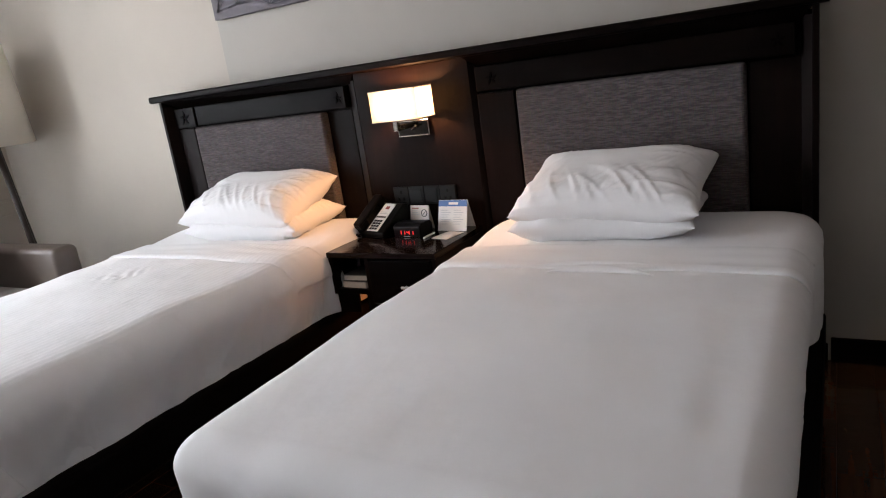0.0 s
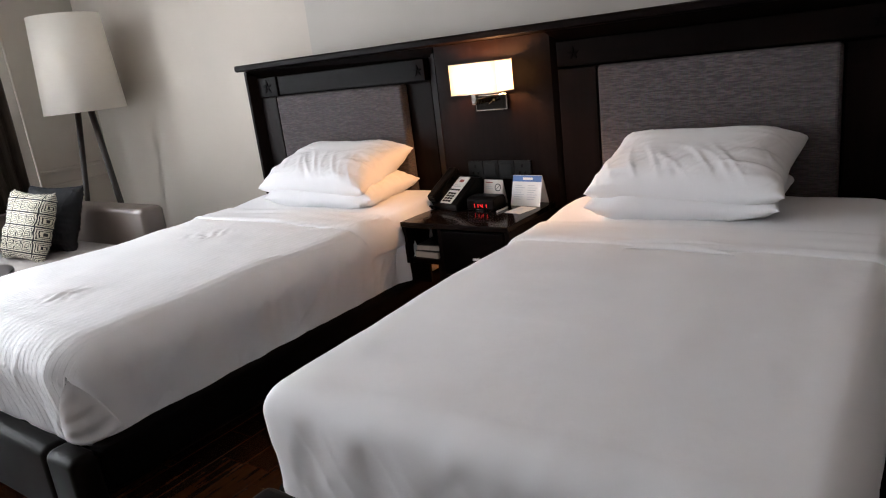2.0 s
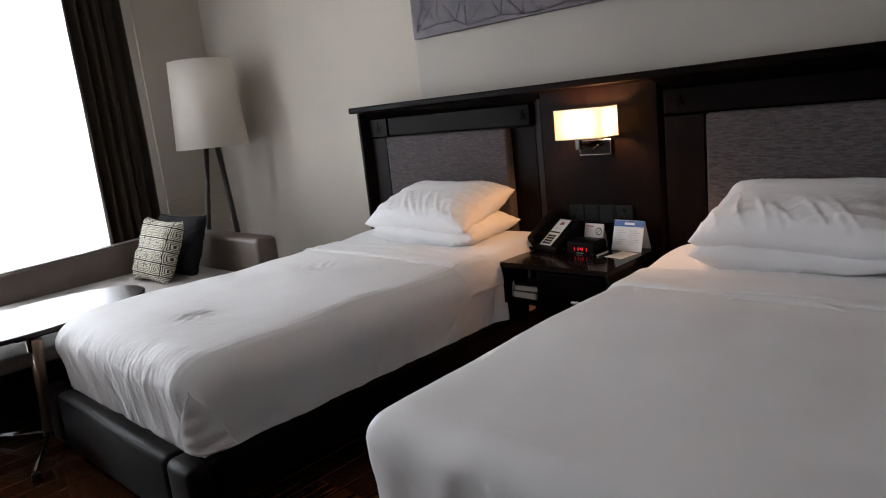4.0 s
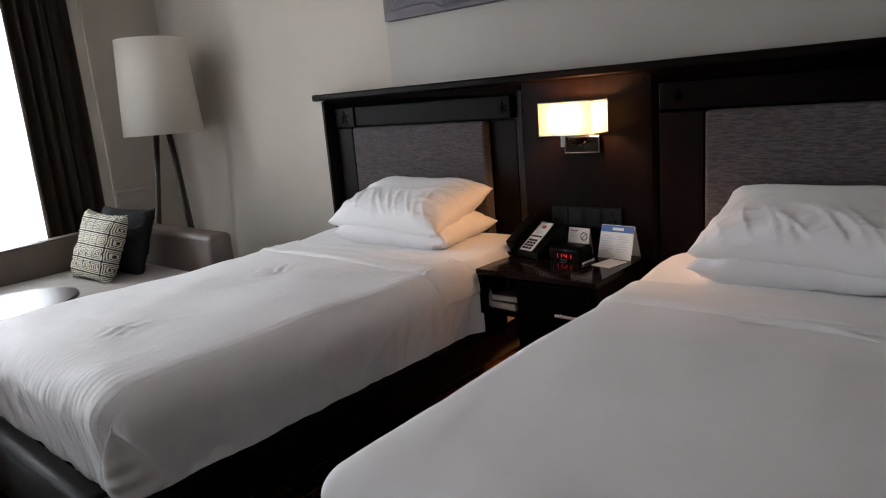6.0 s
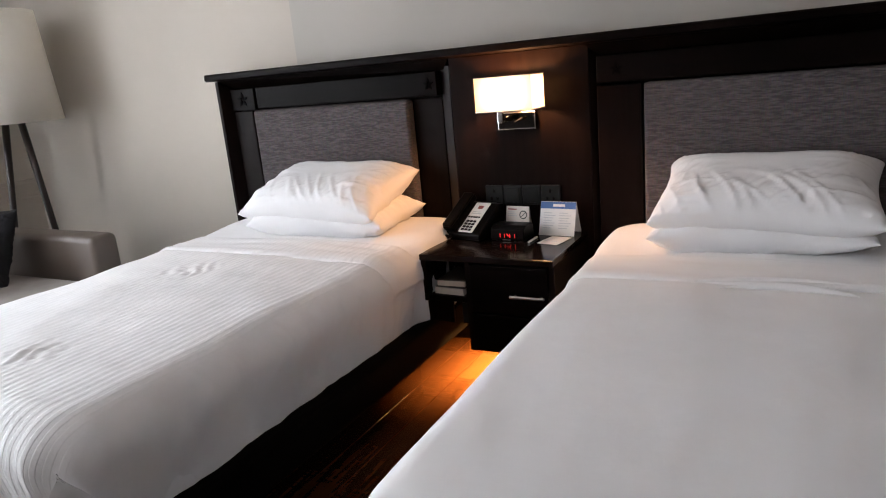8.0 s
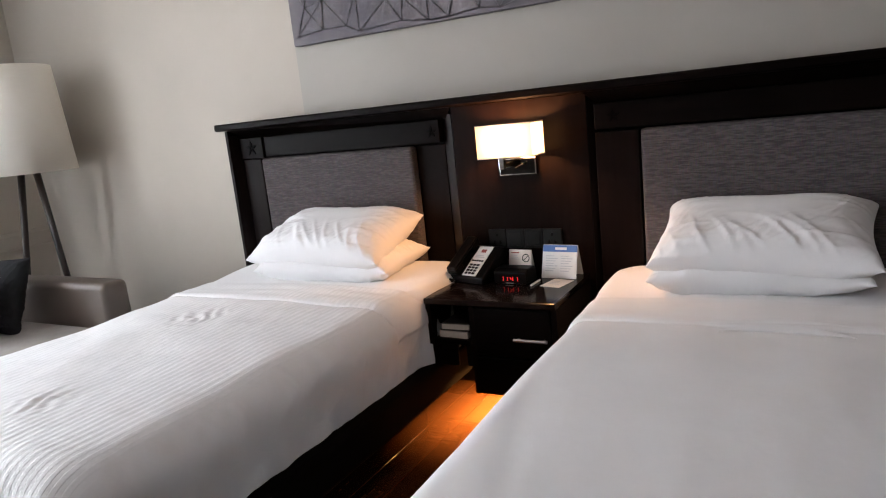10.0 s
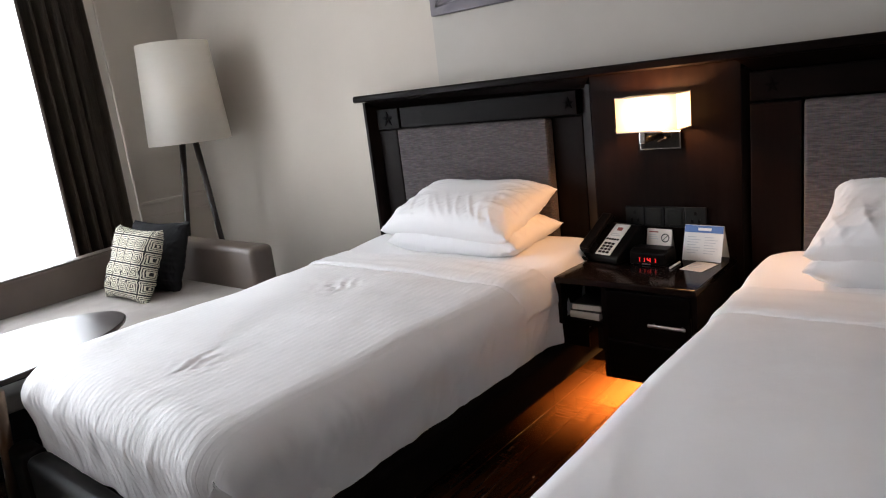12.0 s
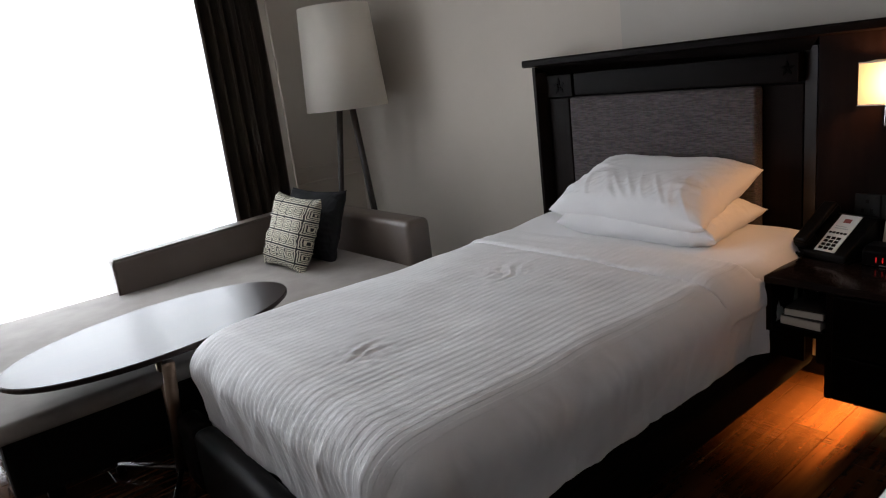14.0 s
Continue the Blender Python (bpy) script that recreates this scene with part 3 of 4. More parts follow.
def pillow(name, parent, m, w, d, h, seed, label=""):
    def at(sign):
        def f(u, v):
            a, b = 2 * u - 1, 2 * v - 1
            a, b = math.sin(a * math.pi / 2), math.sin(b * math.pi / 2)
            t = max(0.0, (1 - a ** 4) * (1 - b ** 4)) ** 0.55
            pin = 1 - 0.07 * (1 - b * b) * abs(a) ** 3, 1 - 0.09 * (1 - a * a) * abs(b) ** 3
            x, y = a * w / 2 * pin[0], b * d / 2 * pin[1]
            z = sign * h / 2 * t
            e = max(abs(a), abs(b))
            ang = math.atan2(b, a)
            z += sign * t * 0.010 * wob(x, y, 0, 3, seed)
            rays = wob(0.5 * a, 2.6 * b, 0, 1.7, seed + 3)
            slant = wob(3.0 * a + 1.3 * b, 0.5 * b, 0, 1.5, seed + 6)
            fine_ = wob(4.2 * a - 1.8 * b, 0.9 * b + 0.4 * a, 0, 1.9, seed + 12)
            ends, front = soft_step((abs(a) - 0.25) / 0.45), soft_step((0.15 - b) / 0.6)
            z += sign * t ** 0.5 * (0.008 * ends * max(0.0, 1 - 4 * abs(rays)) ** 1.3
                                    + 0.008 * front * max(0.0, 1 - 5.5 * abs(slant)) ** 1.3
                                    + 0.004 * max(ends, front) * max(0.0, 1 - 5 * abs(fine_)) ** 1.3)
            z += 0.004 * math.sin(9 * ang + 7 * wob(x, y, 0, 3, seed)) * soft_step((e - 0.55) / 0.4) * t ** 0.3
            z += 0.03 * (abs(a) ** 3) * (abs(b) ** 3) * wob(a, b, 0, 2, seed + 9)
            return m @ Vector((x, y, z))
        return f
    bm = sheet(at(1), 120, 90)
    b2 = sheet(at(-1), 120, 90)
    me = bpy.data.meshes.new("tmp")
    b2.to_mesh(me)
    b2.free()
    bm.from_mesh(me)
    bpy.data.meshes.remove(me)
    bmesh.ops.remove_doubles(bm, verts=bm.verts, dist=0.0004)
    return bm


def bed(x0, x1, y0, seed, striped, tag, r, rc, px, pw):
    y1 = 0.05
    cx = (x0 + x1) / 2
    base = thing("bed_base", (cx, -1.0, 0), "dark brown leather upholstered bed base " + tag, "bed", "twin beds")
    part("plinth", box(x0 + 0.28, x1 - 0.28, y0 + 0.25, y1 - 0.2, 0.0, 0.199), DARK_BASE, base)
    for xa in (x0 + 0.01, x1 - 0.09):
        part("side_rail", box(xa, xa + 0.085, y0 + 0.09, y1 - 0.19, 0.155, 0.30, 0.02, 3), DARK_LEATHER, base)
    part("corner_block", box(x0 - 0.003, x0 + 0.165, y0 - 0.003, y0 + 0.085, 0.055, 0.312, 0.028, 4), LEATHER, base, smooth=True)
    part("corner_block", box(x1 - 0.165, x1 + 0.003, y0 - 0.003, y0 + 0.085, 0.055, 0.312, 0.028, 4), LEATHER, base, smooth=True)
    part("foot_rail", box(x0 + 0.167, x1 - 0.167, y0, y0 + 0.085, 0.06, 0.31, 0.03, 4), LEATHER, base, smooth=True)
    part("slat_platform", box(x0 + 0.078, x1 - 0.078, y0 + 0.09, y1 - 0.22, 0.2, 0.27), DARK_BASE, base)

    mat = thing("mattress", (cx, -1.0, 0.275), "mattress in a white fitted sheet " + tag, "mattress", "twin mattresses")
    bm = cover(x0 + 0.07, x1 - 0.07, y0 + 0.14, 0.035, 0.604, 0.30, 0.085, 0.10, 90, 0.008, seed + 2, 0.009, 0.0, 1.0)
    for v in bm.verts:
        v.co.x += (1 if v.co.x > cx else -1) * 0.05 * soft_step((v.co.y + 0.52) / 0.12) * soft_step((abs(v.co.x - cx) - 0.3) / 0.25)
        v.co.z += 0.035 * soft_step((v.co.y + 0.55) / 0.4) * soft_step((v.co.z - 0.35) / 0.15)
    part("fitted_sheet", bm, LINEN, mat, smooth=True)
    part("mattress_core", box(x0 + 0.09, x1 - 0.09, y0 + 0.2, 0.03, 0.275, 0.50, 0.03), LINEN, mat)

    dv = thing("duvet", (cx, -1.2, 0.3), ("white sateen striped duvet tucked over the mattress " if striped else "smooth white duvet tucked over the mattress ") + tag, "duvet", "bed duvets")
    bm = cover(x0 + 0.035, x1 - 0.035, y0 + 0.055, -0.44, 0.622, 0.285, r, rc, 250, 0.012, seed, 0.014 if striped else 0.009, 0.034 if striped else 0.018, 0.12)
    if not striped:
        for v in bm.verts:
            v.co.z -= 0.014 * soft_step((-1.2 - v.co.y) / 0.75) * soft_step((v.co.z - 0.35) / 0.2)
    if striped:
        dent(bm, -0.65, -1.70, 0.11, 0.0065)
        dent(bm, -0.85, -0.95, 0.14, 0.006)
    bmesh.ops.recalc_face_normals(bm, faces=bm.faces)
    part("duvet_cover", bm, LINEN_STRIPE if striped else LINEN, dv, smooth=True)
    bm = band(x0 + 0.032, x1 - 0.032, -0.70, -0.43, 0.634, 0.49, r, seed, 0.010)
    thicken(part("turned_down_sheet", bm, LINEN_STRIPE if striped else LINEN, dv, "white sheet folded back over the duvet", smooth=True), 0.010)
    # pleated pocket of the mitred fold at each foot corner
    for s, xe in ((1, x1 - 0.035),) if striped else ():
        def flap(u, v, s=s, xe=xe):
            w = v ** 0.8
            q = (u - 0.42) * 0.20 * w
            lift = 0.001 + 0.012 * w * math.sin(math.pi * u) + 0.006 * math.sin(v * 24 + 5 * u) * w * math.sin(math.pi * u)
            dx, dy = roll(abs(q), 0.05)[0], 0.0
            foot = y0 + 0.055
            # along the foot for q < 0, round the corner and along the side for q > 0
            ang = max(-1.0, min(1.0, q / 0.07)) * math.pi / 4 - math.pi / 4
            rest = max(0.0, abs(q) - 0.07)
            c = Vector((xe - s * rc * 0.75, foot + rc * 0.75))
            p = c + (rc * 0.86 + lift - 0.020 * v * v) * Vector((s * math.cos(ang), math.sin(ang)))
            p += Vector((-s * rest, 0)) if q < 0 else Vector((0, rest))
            return (p.x, p.y, 0.525 - 0.205 * v + 0.012 * math.sin(math.pi * u) * (1 - v))
        bm = sheet(flap, 24, 24)
        thicken(part("corner_fold", bm, LINEN, dv, "pleated corner fold", smooth=True), 0.004)
    if not striped:
        for ya, wd in ((-0.712, 0.34), (-0.665, 0.5)):
            def crease(u, v, ya=ya, wd=wd):
                a = 2 * u - 1
                return (cx + 0.03 + a * wd / 2, ya - 0.03 * a * a + (v - 0.5) * 0.034 * (1 - a * a), 0.624 + 0.018 * math.sin(math.pi * v) * (1 - a * a) + 0.009 * wob(cx + a * wd / 2, ya, 0, 2.2, seed))
            thicken(part("sheet_crease", sheet(crease, 24, 8), LINEN, dv, smooth=True), 0.006)

    lo = thing("pillow", (px, -0.22, 0.59), "flat white pillow lying under another " + tag, "pillow", "bed pillows")
    part("pillowcase", pillow("pillow", lo, pose(px + (0.03 if striped else -0.02), -0.205, 0.680, 3, 0, 1.5), pw - 0.02, 0.42, 0.15, seed + 1), LINEN, lo, smooth=True)
    up = thing("pillow", (px, -0.22, 0.72), "plump white pillow on top of the stack " + tag, "pillow", "bed pillows")
    part("pillowcase", pillow("pillow", up, pose(px, -0.205, 0.785, 17, 0, -1.5), pw, 0.45, 0.20, seed + 5), LINEN, up, smooth=True)


bed(-1.43, -0.065, -2.07, 11.0, True, "on the window side", 0.125, 0.12, -0.715, 0.76)
bed(0.535, 1.84, -1.955, 23.0, False, "away from the window", 0.078, 0.055, 1.13, 0.70)

# ---- nightstand ----
ns = thing("nightstand", (0.175, -0.2, 0), "dark wood nightstand with open shelf and drawer, lit from below", "nightstand")
part("top", box(-0.105, 0.455, -0.46, -0.003, 0.56, 0.585, 0.003), ESPRESSO_TOP, ns, "glossy dark top")
part("side_panel", box(-0.105, -0.083, -0.45, -0.003, 0.388, 0.559), ESPRESSO_UP, ns)
part("side_panel", box(0.433, 0.455, -0.45, -0.003, 0.192, 0.559), ESPRESSO_UP, ns)
part("divider", box(0.09, 0.11, -0.448, -0.02, 0.192, 0.559), ESPRESSO_UP, ns)
part("shelf", box(-0.082, 0.089, -0.445, -0.02, 0.39, 0.412, 0.002), ESPRESSO, ns)
part("light_housing", box(0.046, 0.0895, -0.41, -0.03, 0.288, 0.3895), DARK_BASE, ns, "dark housing of the underlight")
# added dark board that hides the underlit gap below the shelf
part("gap_cover", box(-0.104, 0.021, -0.44, -0.428, 0.300, 0.3895), ESPRESSO, ns)
part("back_board", box(-0.082, 0.432, -0.019, -0.004, 0.413, 0.559), ESPRESSO, ns)
part("bottom_board", box(0.111, 0.432, -0.445, -0.02, 0.192, 0.21), ESPRESSO, ns)
for z0, z1 in ((0.36, 0.552), (0.215, 0.352)):
    dr = part("drawer", box(0.114, 0.43, -0.458, -0.44, z0, z1, 0.003), ESPRESSO, ns)
    if z0 > 0.3:
        part("handle", tube([(0.285, -0.476, 0.440), (0.42, -0.476, 0.440)], 0.006), STEEL, dr, "brushed steel bar handle")
        for hx in (0.30, 0.405):
            part("handle_post", tube([(hx, -0.476, 0.440), (hx, -0.455, 0.440)], 0.004), STEEL, dr)

# two books on the shelf
for k, (z, w, d, a) in enumerate(((0.412, 0.135, 0.20, -3), (0.446, 0.125, 0.19, 2))):
    bk = thing("book", (0.012, -0.33, z), "thick dark covered book lying on the nightstand shelf", "book", "shelf books")
    m = Matrix.Translation((0.012, -0.335, 0)) @ pose(0, 0, 0, 0, 0, a)
    h = 0.034 if k == 0 else 0.028
    part("page_block", box(-w / 2, w / 2 - 0.004, -d / 2, d / 2, z + 0.004, z + h - 0.004, m=m), PAGES, bk, "cream page block")
    part("cover", box(-w / 2, w / 2, -d / 2 + 0.004, d / 2 + 0.003, z, z + 0.0035, m=m), BOOK_COVER, bk)
    part("cover", box(-w / 2, w / 2, -d / 2 + 0.004, d / 2 + 0.003, z + h - 0.0035, z + h, m=m), BOOK_COVER, bk)
NZ = 0.585

# ---- telephone ----
ph = thing("telephone", (-0.01, -0.11, NZ), "black desk telephone with white keypad plate and coiled cord", "telephone")
TILT_PH = Matrix.Translation((-0.012, -0.115, NZ)) @ pose(0, 0, 0, 0, 0, -14)
bm = prism([(-0.10, 0.0), (0.085, 0.0), (0.085, 0.125), (0.055, 0.13), (-0.10, 0.026)], "x", -0.095, 0.10, 0.006)
bmesh.ops.transform(bm, matrix=TILT_PH, verts=bm.verts)
part("body", bm, BLACK_PLASTIC, ph)
SLOPE = TILT_PH @ Matrix.Translation((0, -0.10, 0.028)) @ pose(0, 0, 0, 33.8, 0, 0)
plate = part("keypad_plate", box(-0.018, 0.058, 0.006, 0.18, 0.0, 0.0035, 0.001, 1, m=SLOPE), PAPER, ph, "white printed face plate")
for r in range(4):
    for c in range(3):
        part("key", box(-0.006 + c * 0.019, 0.007 + c * 0.019, 0.014 + r * 0.016, 0.024 + r * 0.016, 0.0036, 0.0065, m=SLOPE), BLACK_PLASTIC, plate)
for c in range(5):
    part("key", box(-0.012 + c * 0.0135, -0.003 + c * 0.0135, 0.088, 0.096, 0.0036, 0.006, m=SLOPE), BLACK_PLASTIC, plate)
part("print_bar", box(-0.006, 0.044, 0.112, 0.116, 0.0036, 0.0042, m=SLOPE), PRINT, plate)
part("print_bar", box(-0.006, 0.034, 0.122, 0.125, 0.0036, 0.0042, m=SLOPE), PRINT, plate)
part("emblem", box(0.008, 0.034, 0.142, 0.160, 0.0036, 0.0044, m=SLOPE), RED_PRINT, plate, "dark red emblem")
hs_ = bmesh.new()
box(-0.088, -0.034, 0.002, 0.205, 0.022, 0.042, 0.009, 2, bm=hs_)
box(-0.09, -0.032, 0.0, 0.055, 0.0, 0.03, 0.008, 2, bm=hs_)
box(-0.09, -0.032, 0.15, 0.207, 0.0, 0.03, 0.008, 2, bm=hs_)
bmesh.ops.transform(hs_, matrix=SLOPE, verts=hs_.verts)
part("handset", hs_, BLACK_PLASTIC, ph, "black handset in its cradle")
cord = [(-0.085 + 0.007 * math.cos(k * 1.1) - 0.0006 * k, -0.215 + 0.055 * math.sin(k / 70 * math.pi) * -0.6 + 0.0009 * k, NZ + 0.012 + 0.007 * math.sin(k * 1.1)) for k in range(71)]
part("cord", tube(cord, 0.0022, 6), BLACK_PLASTIC, ph, "coiled black cord", smooth=True)

# ---- alarm clock ----
ck = thing("alarm_clock", (0.155, -0.19, NZ), "small black alarm clock with red digits", "clock")
CK = Matrix.Translation((0.178, -0.155, NZ)) @ pose(0, 0, 0, 0, 0, -3)
bm = prism([(-0.055, 0.0), (0.05, 0.0), (0.05, 0.045), (0.035, 0.062), (-0.03, 0.062), (-0.055, 0.05)], "x", -0.075, 0.075, 0.005)
bmesh.ops.transform(bm, matrix=CK, verts=bm.verts)
part("case", bm, BLACK_PLASTIC, ck)


def digit(x, segs):
    """Seven segment digit from a string of lit segments a to g."""
    w, h, t = 0.0058, 0.0088, 0.0020
    spots = dict(a=(0, 2 * h, 1), g=(0, h, 1), d=(0, 0, 1), f=(-w, 1.5 * h, 0), b=(w, 1.5 * h, 0), e=(-w, 0.5 * h, 0), c=(w, 0.5 * h, 0))
    bm = bmesh.new()
    for s in segs:
        sx, sz, flat = spots[s]
        hx, hz = (w - 0.0012, t / 2) if flat else (t / 2, h / 2 - 0.0008)
        box(x + sx - hx, x + sx + hx, -0.0585, -0.0555, 0.014 + sz - hz, 0.014 + sz + hz, bm=bm)
    bmesh.ops.transform(bm, matrix=CK, verts=bm.verts)
    part("digit", bm, LED, ck, "glowing red digit")


for dx_, segs in ((-0.036, "bc"), (-0.016, "bc"), (0.008, "fgbc"), (0.030, "bc")):
    digit(dx_, segs)
part("light_bar", box(-0.02, 0.015, -0.0575, -0.0548, 0.004, 0.006, m=CK), STEEL, ck)


# ---- cards and papers ----
def tent(name, cx, cy, w, h, d, turn, label, face):
    th = thing(name, (cx, cy, NZ), label, "card")
    m = Matrix.Translation((cx, cy, NZ + 0.0005)) @ pose(0, 0, 0, 0, 0, turn)
    for s in (-1, 1):
        bm = prism([(s * d / 2, 0), (s * (d / 2 - 0.0012), 0), (0, h - 0.001), (0, h)], "x", -w / 2, w / 2)
        bmesh.ops.transform(bm, matrix=m, verts=bm.verts)
        part("leaf", bm, face, th)
    return th, m @ Matrix.Translation((0, -d / 2 - 0.0006, 0)) @ pose(0, 0, 0, math.degrees(math.atan2(h, d / 2)), 0, 0)


th, fm = tent("tent_card", 0.352, -0.06, 0.155, 0.135, 0.085, -4, "white tent card with a blue printed header", PAPER)
part("header", box(-0.0765, 0.0765, 0.112, 0.14, 0.0002, 0.001, m=fm), BLUE, th, "blue header band")
part("header_print", box(-0.022, 0.03, 0.120, 0.131, 0.0011, 0.0016, m=fm), PAPER, th)
for col in (-0.062, 0.006):
    for k in range(7):
        part("print_bar", box(col, col + 0.045 + 0.008 * ((k * 7) % 3 - 1), 0.030 + k * 0.0105, 0.0325 + k * 0.0105, 0.0002, 0.0007, m=fm), PRINT, th)
th, fm = tent("tent_card", 0.172, -0.066, 0.108, 0.115, 0.05, -6, "cream no smoking tent card behind the clock", PAPER_TINT)
ring = bmesh.new()
for k in range(24):
    a0, a1 = 2 * math.pi * k / 24, 2 * math.pi * (k + 1) / 24
    ring.faces.new([ring.verts.new((0.028 + r * math.cos(a), 0.082 + r * math.sin(a), 0.0006)) for r, a in ((0.014, a0), (0.018, a0), (0.018, a1), (0.014, a1))])
ring.faces.new([ring.verts.new((0.028 + x, 0.082 + y, 0.0006)) for x, y in ((-0.011, -0.009), (-0.009, -0.011), (0.011, 0.009), (0.009, 0.011))])
bmesh.ops.solidify(ring, geom=ring.faces[:], thickness=0.0006)
bmesh.ops.transform(ring, matrix=fm, verts=ring.verts)
part("no_smoking_sign", ring, BLACK_PRINT, th, "round no smoking sign")
part("print_bar", box(-0.044, -0.004, 0.102, 0.107, 0.0002, 0.0008, m=fm), RED_PRINT, th)
for k in range(3):
    part("print_bar", box(-0.044, -0.002 - 0.006 * k, 0.075 + k * 0.008, 0.0775 + k * 0.008, 0.0002, 0.0007, m=fm), PRINT, th)
note = thing("note_card", (0.358, -0.19, NZ), "pale cream note card lying on the nightstand", "card")
nm = Matrix.Translation((0.368, -0.178, NZ + 0.0005)) @ pose(0, 0, 0, 0, 0, -12)
part("sheet", box(-0.045, 0.045, -0.06, 0.06, 0, 0.0015, m=nm), PAPER_TINT, note)
for k in range(3):
    part("print_bar", box(-0.035, 0.02 - 0.01 * k, -0.02 + k * 0.02, -0.016 + k * 0.02, 0.0016, 0.002, m=nm), PRINT, note)
# pale round bar in place of a slanted card edge
pen = thing("pen", (0.27, -0.22, NZ), "pale slim bar beside the clock, in place of a card edge", "pen")
part("barrel", tube([(0.278, -0.235, NZ + 0.005), (0.283, -0.15, NZ + 0.005)], 0.0045, 10), PAPER, pen)

# ---- sockets ----
sp = thing("switch_panel", (MID, -0.004, 0.737), "row of four grey switch and socket plates", "switches")
for k in range(4):
    x0 = k * 0.086 + 0.001
    pl = part("plate", box(x0, x0 + 0.084, -0.011, -0.0005, 0.694, 0.78, 0.003), GREY_PLASTIC, sp)
    if k in (0, 3):
        for hx, hz in ((0.042, 0.755), (0.028, 0.722), (0.056, 0.722)):
            part("socket_hole", box(x0 + hx - 0.005, x0 + hx + 0.005, -0.0122, -0.0112, hz - 0.007, hz + 0.007), BLACK_PLASTIC, pl)
    else:
        part("rocker", box(x0 + 0.012, x0 + 0.072, -0.0145, -0.0113, 0.706, 0.768, 0.0015), GREY_PLASTIC, pl)

# ---- wall sconce ----
sc = thing("wall_sconce", (0.17, -0.0, 1.06), "lit rectangular fabric wall sconce on a chrome plate", "wall lamp")
bp = part("back_plate", box(0.085, 0.255, -0.018, -0.0005, 1.018, 1.092, 0.003), CHROME, sc, "polished chrome plate, its edge left bright")
# darkened middle of the chrome plate, painted as its dark reflection
part("plate_reflection", box(0.091, 0.249, -0.0205, -0.0182, 1.024, 1.086, 0.0008, 1), PLATE_REFLECTION, bp, "dark room reflection put into the chrome plate")
part("arm", box(0.125, 0.150, -0.10, -0.018, 1.055, 1.080, 0.004), CHROME, sc)
part("arm", box(0.125, 0.150, -0.115, -0.090, 1.055, 1.107, 0.004), CHROME, sc)
# added opaque disc: blocks the bulb's direct light towards the nightstand
part("bulb_shield", lathe([(0.001, 1.118), (0.028, 1.118), (0.042, 1.126), (0.042, 1.131), (0.001, 1.131)], (0.185, -0.11), 28, close=False), DARK_CHROME, sc, "added disc under the bulb, keeps its light off the nightstand", smooth=False)
part("switch_lever", tube([(0.165, -0.02, 1.052), (0.205, -0.05, 1.068)], 0.005, 10), CHROME, sc)
SX0, SX1, SY0, SY1, SZ0, SZ1 = 0.060, 0.302, -0.175, -0.03, 1.108, 1.24
for nm_, (xa, ya), (xb, yb) in (("front", (SX0, SY0), (SX1, SY0)), ("back", (SX0, SY1), (SX1, SY1)), ("side", (SX0, SY0), (SX0, SY1)), ("side", (SX1, SY0), (SX1, SY1))):
    def cloth(u, v, xa=xa, ya=ya, xb=xb, yb=yb):
        return (xa + (xb - xa) * u, ya + (yb - ya) * u, SZ0 + (SZ1 - SZ0) * v)
    part("shade_" + nm_, sheet(cloth, 6, 4), SHADE_GLOW, sc, "glowing cream fabric shade")
for z in (SZ0 - 0.002, SZ1 - 0.001):
    bm = box(SX0 - 0.001, SX1 + 0.001, SY0 - 0.0015, SY0 - 0.0002, z, z + 0.004)
    box(SX1 + 0.0002, SX1 + 0.0015, SY0 - 0.0015, SY1, z, z + 0.004, bm=bm)
    part("shade_hem", bm, PAPER_TINT, sc)

# ---- floor lamp ----
LX, LY = -2.90, -0.275
fl = thing("floor_lamp", (LX, LY, 0), "tall tripod floor lamp with a tapered cream shade, switched off", "floor lamp")
part("shade", lathe([(0.262, 1.212), (0.222, 1.836), (0.219, 1.836), (0.259, 1.212)], (LX, LY), 56), LAMPSHADE, fl, "tapered cream fabric shade", smooth=True)
part("shade_disc", lathe([(0.19, 1.72), (0.02, 1.72), (0.02, 1.725), (0.19, 1.725)], (LX, LY), 32), PAPER, fl)
for a in (0, 120, 240):
    c, s = math.cos(radians(a)), math.sin(radians(a))
    part("leg", tube([(LX + 0.035 * c, LY + 0.035 * s, 1.36), (LX + 0.215 * c, LY + 0.215 * s, 0.0)], 0.021, 10, 0.015), LEG_WOOD, fl, smooth=True)
part("hub", lathe([(0.001, 1.33), (0.055, 1.33), (0.055, 1.39), (0.001, 1.39)], (LX, LY), 20, close=False), LEG_WOOD, fl)
part("stem", tube([(LX, LY, 1.38), (LX, LY, 1.71)], 0.012), STEEL, fl)

# ---- daybed sofa ----
sf = thing("daybed_sofa", (-2.3, -1.55, 0), "taupe leather daybed sofa with one arm and a partial back", "sofa")
part("base", box(-3.02, -1.66, -2.58, -0.52, 0.10, 0.352, 0.02), DARK_BASE, sf)
part("seat_cushion", box(-3.0, -1.585, -2.66, -0.68, 0.353, 0.425, 0.03, 4), SEAT_FABRIC, sf, "grey upholstered seat cushion", smooth=True)


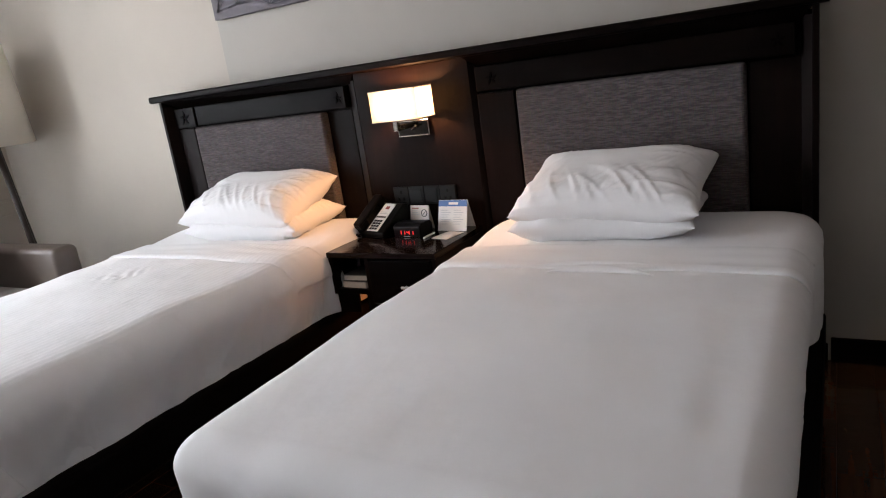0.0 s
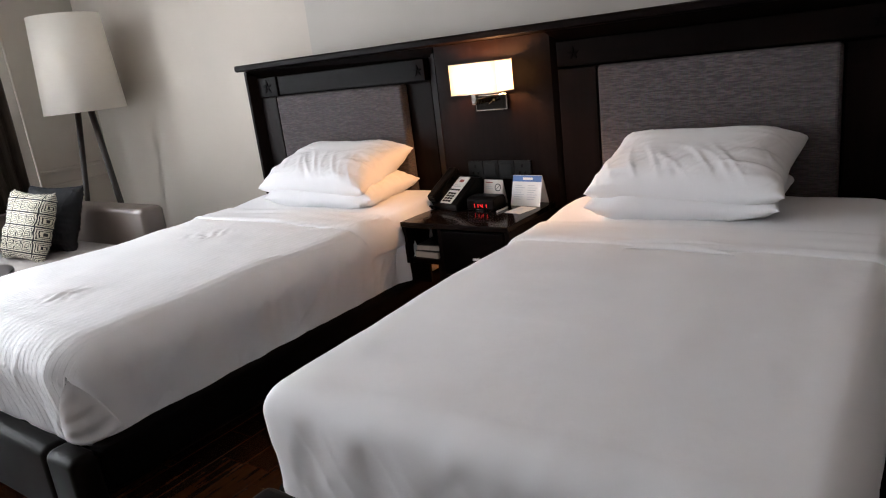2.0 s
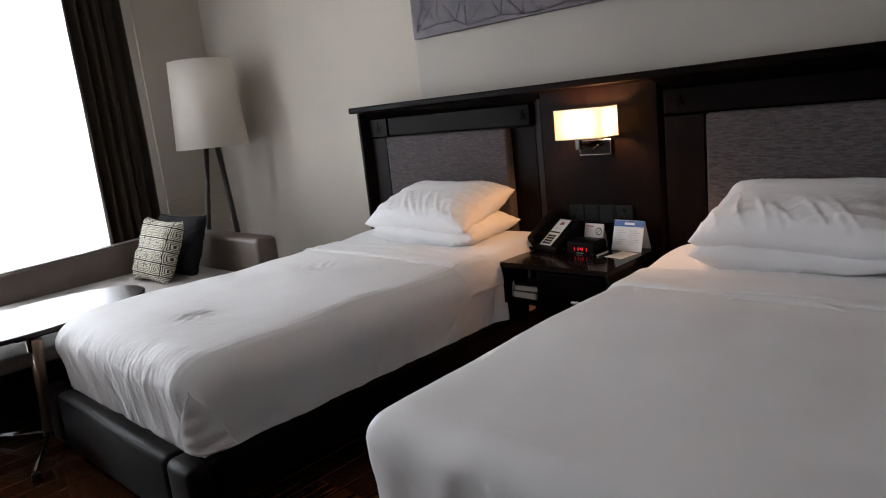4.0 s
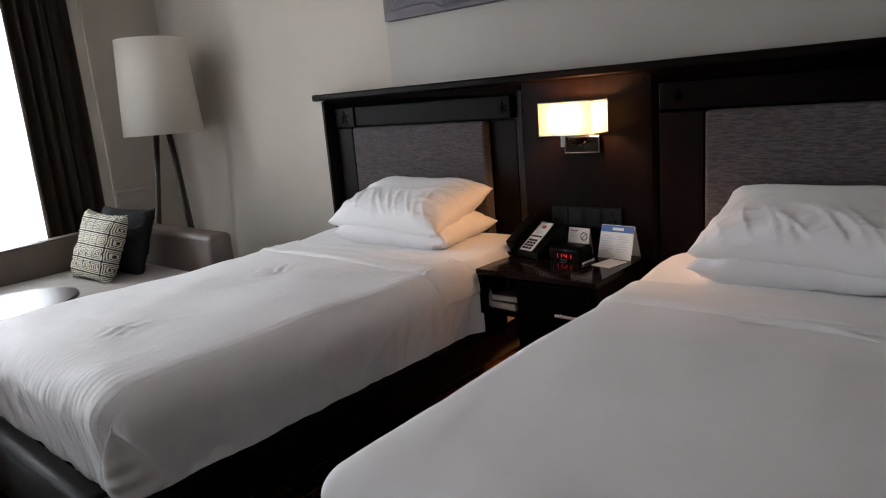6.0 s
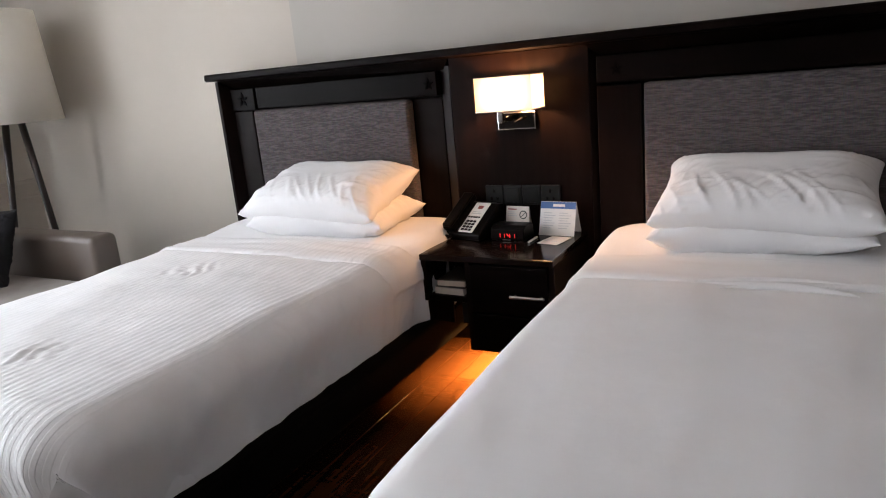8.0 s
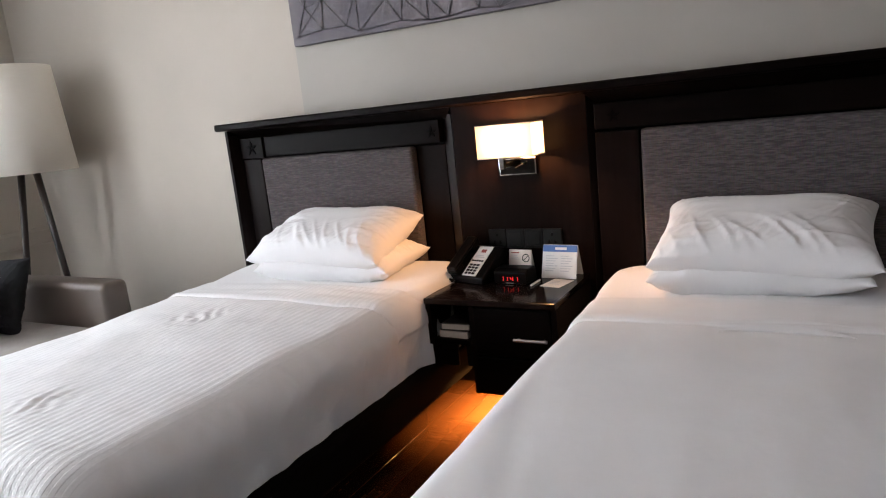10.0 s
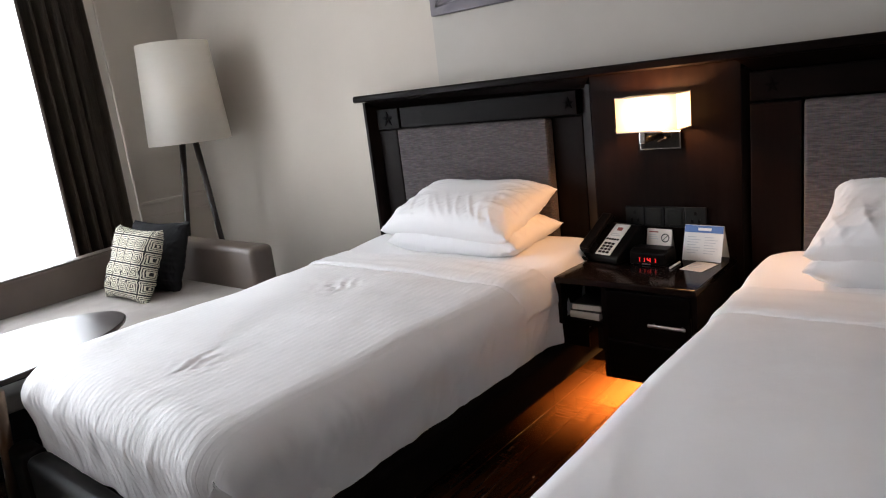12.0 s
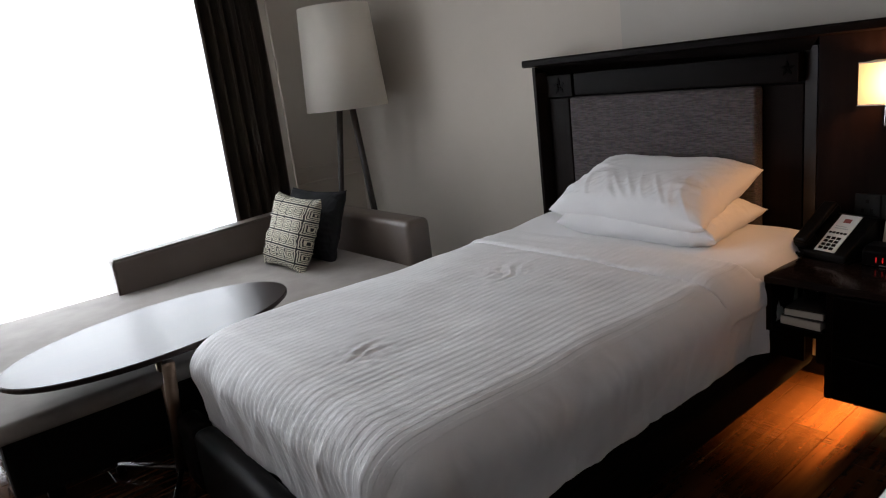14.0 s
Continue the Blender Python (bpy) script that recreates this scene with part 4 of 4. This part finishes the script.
def sofa_prism(plan, z0s, z1s, bevel):
    bm = bmesh.new()
    lo = [bm.verts.new((x, y, z)) for (x, y), z in zip(plan, z0s)]
    hi = [bm.verts.new((x, y, z)) for (x, y), z in zip(plan, z1s)]
    n = len(plan)
    for i in range(n):
        bm.faces.new((lo[i], lo[(i + 1) % n], hi[(i + 1) % n], hi[i]))
    bm.faces.new(lo[::-1]), bm.faces.new(hi)
    bmesh.ops.recalc_face_normals(bm, faces=bm.faces)
    bmesh.ops.bevel(bm, geom=list(bm.edges), offset=bevel, segments=4, profile=0.5, affect="EDGES")
    return bm


part("backrest", sofa_prism([(-3.00, -1.86), (-2.87, -1.86), (-2.95, -0.66), (-3.10, -0.66)], [0.11] * 4, [0.612, 0.612, 0.645, 0.645], 0.02), TAUPE, sf, "taupe leather backrest", smooth=True)
part("armrest", sofa_prism([(-3.10, -0.652), (-1.87, -0.652), (-1.87, -0.50), (-3.10, -0.50)], [0.11] * 4, [0.645, 0.64, 0.64, 0.645], 0.035), TAUPE, sf, "taupe leather arm", smooth=True)
pipe = tube([(-2.875, -1.862, 0.14), (-2.878, -1.862, 0.59), (-2.885, -1.852, 0.612), (-2.955, -0.68, 0.645)], 0.005, 8)
part("piping", pipe, TAUPE, sf)
for x, y in ((-1.84, -0.62), (-1.84, -2.45), (-2.9, -0.62), (-2.9, -2.45)):
    part("foot", box(x - 0.03, x + 0.03, y - 0.03, y + 0.03, 0, 0.10, 0.004), DARK_BASE, sf)


# ---- scatter cushions ----
def cushion(name, m, w, h, t, seed, mat, label, category="cushion"):
    th = thing(name, (0, 0, 0), label, category, "sofa cushions")
    p = part("cover", pillow("c", th, Matrix(), w, h, t, seed), mat, th, smooth=True)
    th.matrix_basis = m
    return th


def leaning(foot, normal, h):
    """The pose of a cushion of height h that stands on foot and faces along normal."""
    n = Vector(normal).normalized()
    side = Vector((0, 0, 1)).cross(n).normalized()
    up = n.cross(side)
    m = Matrix((side, up, n)).transposed().to_4x4()
    return Matrix.Translation(Vector(foot) + up * h / 2) @ m


CM = leaning((-2.46, -1.10, 0.42), (0.12, -0.90, 0.40), 0.42) @ pose(0, 0, 0, 0, 0, -4)
BM_ = leaning((-2.50, -0.93, 0.42), (0.28, -0.84, 0.40), 0.42) @ pose(0, 0, 0, 0, 0, -3)
cu = cushion("cushion", CM, 0.40, 0.42, 0.13, 3.0, CUSHION_CREAM, "cream cushion printed with charcoal concentric squares")
cushion("cushion", BM_, 0.42, 0.42, 0.13, 7.0, BLACK_CUSHION, "plain black cushion leaning on the sofa arm")


# ---- oval table ----
TX, TY, TZ = -1.70, -1.985, 0.56
tb = thing("oval_table", (TX, TY, 0), "dark oval table on a bronze pedestal with star feet", "table")
prof = [(0.001, TZ - 0.022), (0.985, TZ - 0.022), (1.0, TZ - 0.016), (1.0, TZ - 0.004), (0.992, TZ), (0.001, TZ)]
bm = lathe(prof, (0, 0), 72, 0.315, 0.56, close=False)
bmesh.ops.transform(bm, matrix=pose(TX, TY, 0, 0, 0, 10.5), verts=bm.verts)
part("tabletop", bm, TABLE_TOP, tb, "glossy dark oval top")
HUB = (-1.50, -2.07)
part("pedestal", tube([(-1.36, -2.065, TZ - 0.03), (HUB[0], HUB[1], 0.06)], 0.022, 16), BRONZE, tb, smooth=True)
part("pedestal", tube([(-1.64, -2.03, TZ - 0.03), (HUB[0] - 0.02, HUB[1] + 0.01, 0.08)], 0.014, 12), BRONZE, tb, smooth=True)
part("mounting_plate", box(-1.86, -1.42, -2.13, -1.95, TZ - 0.036, TZ - 0.023, 0.003), DARK_BASE, tb)
for fx, fy in ((-1.21, -2.215), (-1.80, -2.225), (-1.80, -1.90), (-1.24, -1.94)):
    d = Vector((fx - HUB[0], fy - HUB[1]))
    lg = part("star_foot", tube([(HUB[0], HUB[1], 0.07), (fx, fy, 0.032)], 0.012, 12, 0.009), DARK_CHROME, tb, "dark polished metal foot", smooth=True)
    part("glide", lathe([(0.001, 0.0), (0.018, 0.0), (0.018, 0.022), (0.001, 0.03)], (fx, fy), 14, close=False), BLACK_PLASTIC, lg)

# ---- floor planks ----
meshes = {}
PW = 0.12
for i in range(int((RIGHT_X - WIN_X + 0.2) / PW) + 1):
    x0 = WIN_X - 0.2 + i * PW
    if x0 + PW > RIGHT_X:
        break
    rng = random.Random(i)
    y = BACK_Y - rng.uniform(0, 1.0)
    while y < WALL_Y:
        ln = rng.choice((1.2, 1.5, 1.8))
        a, b = max(y, BACK_Y), min(y + ln, WALL_Y)
        y += ln
        if b - a < 0.02:
            continue
        key = round(b - a, 3)
        if key not in meshes:
            bm = box(0.0008, PW - 0.0008, 0.0008, key - 0.0008, -0.015, 0.0, 0.0012, 1)
            meshes[key] = mesh_from(bm, "plank", FLOOR)
        ob = new("plank", meshes[key])
        ob.location = (x0, a, 0)
        ob.parent = floor
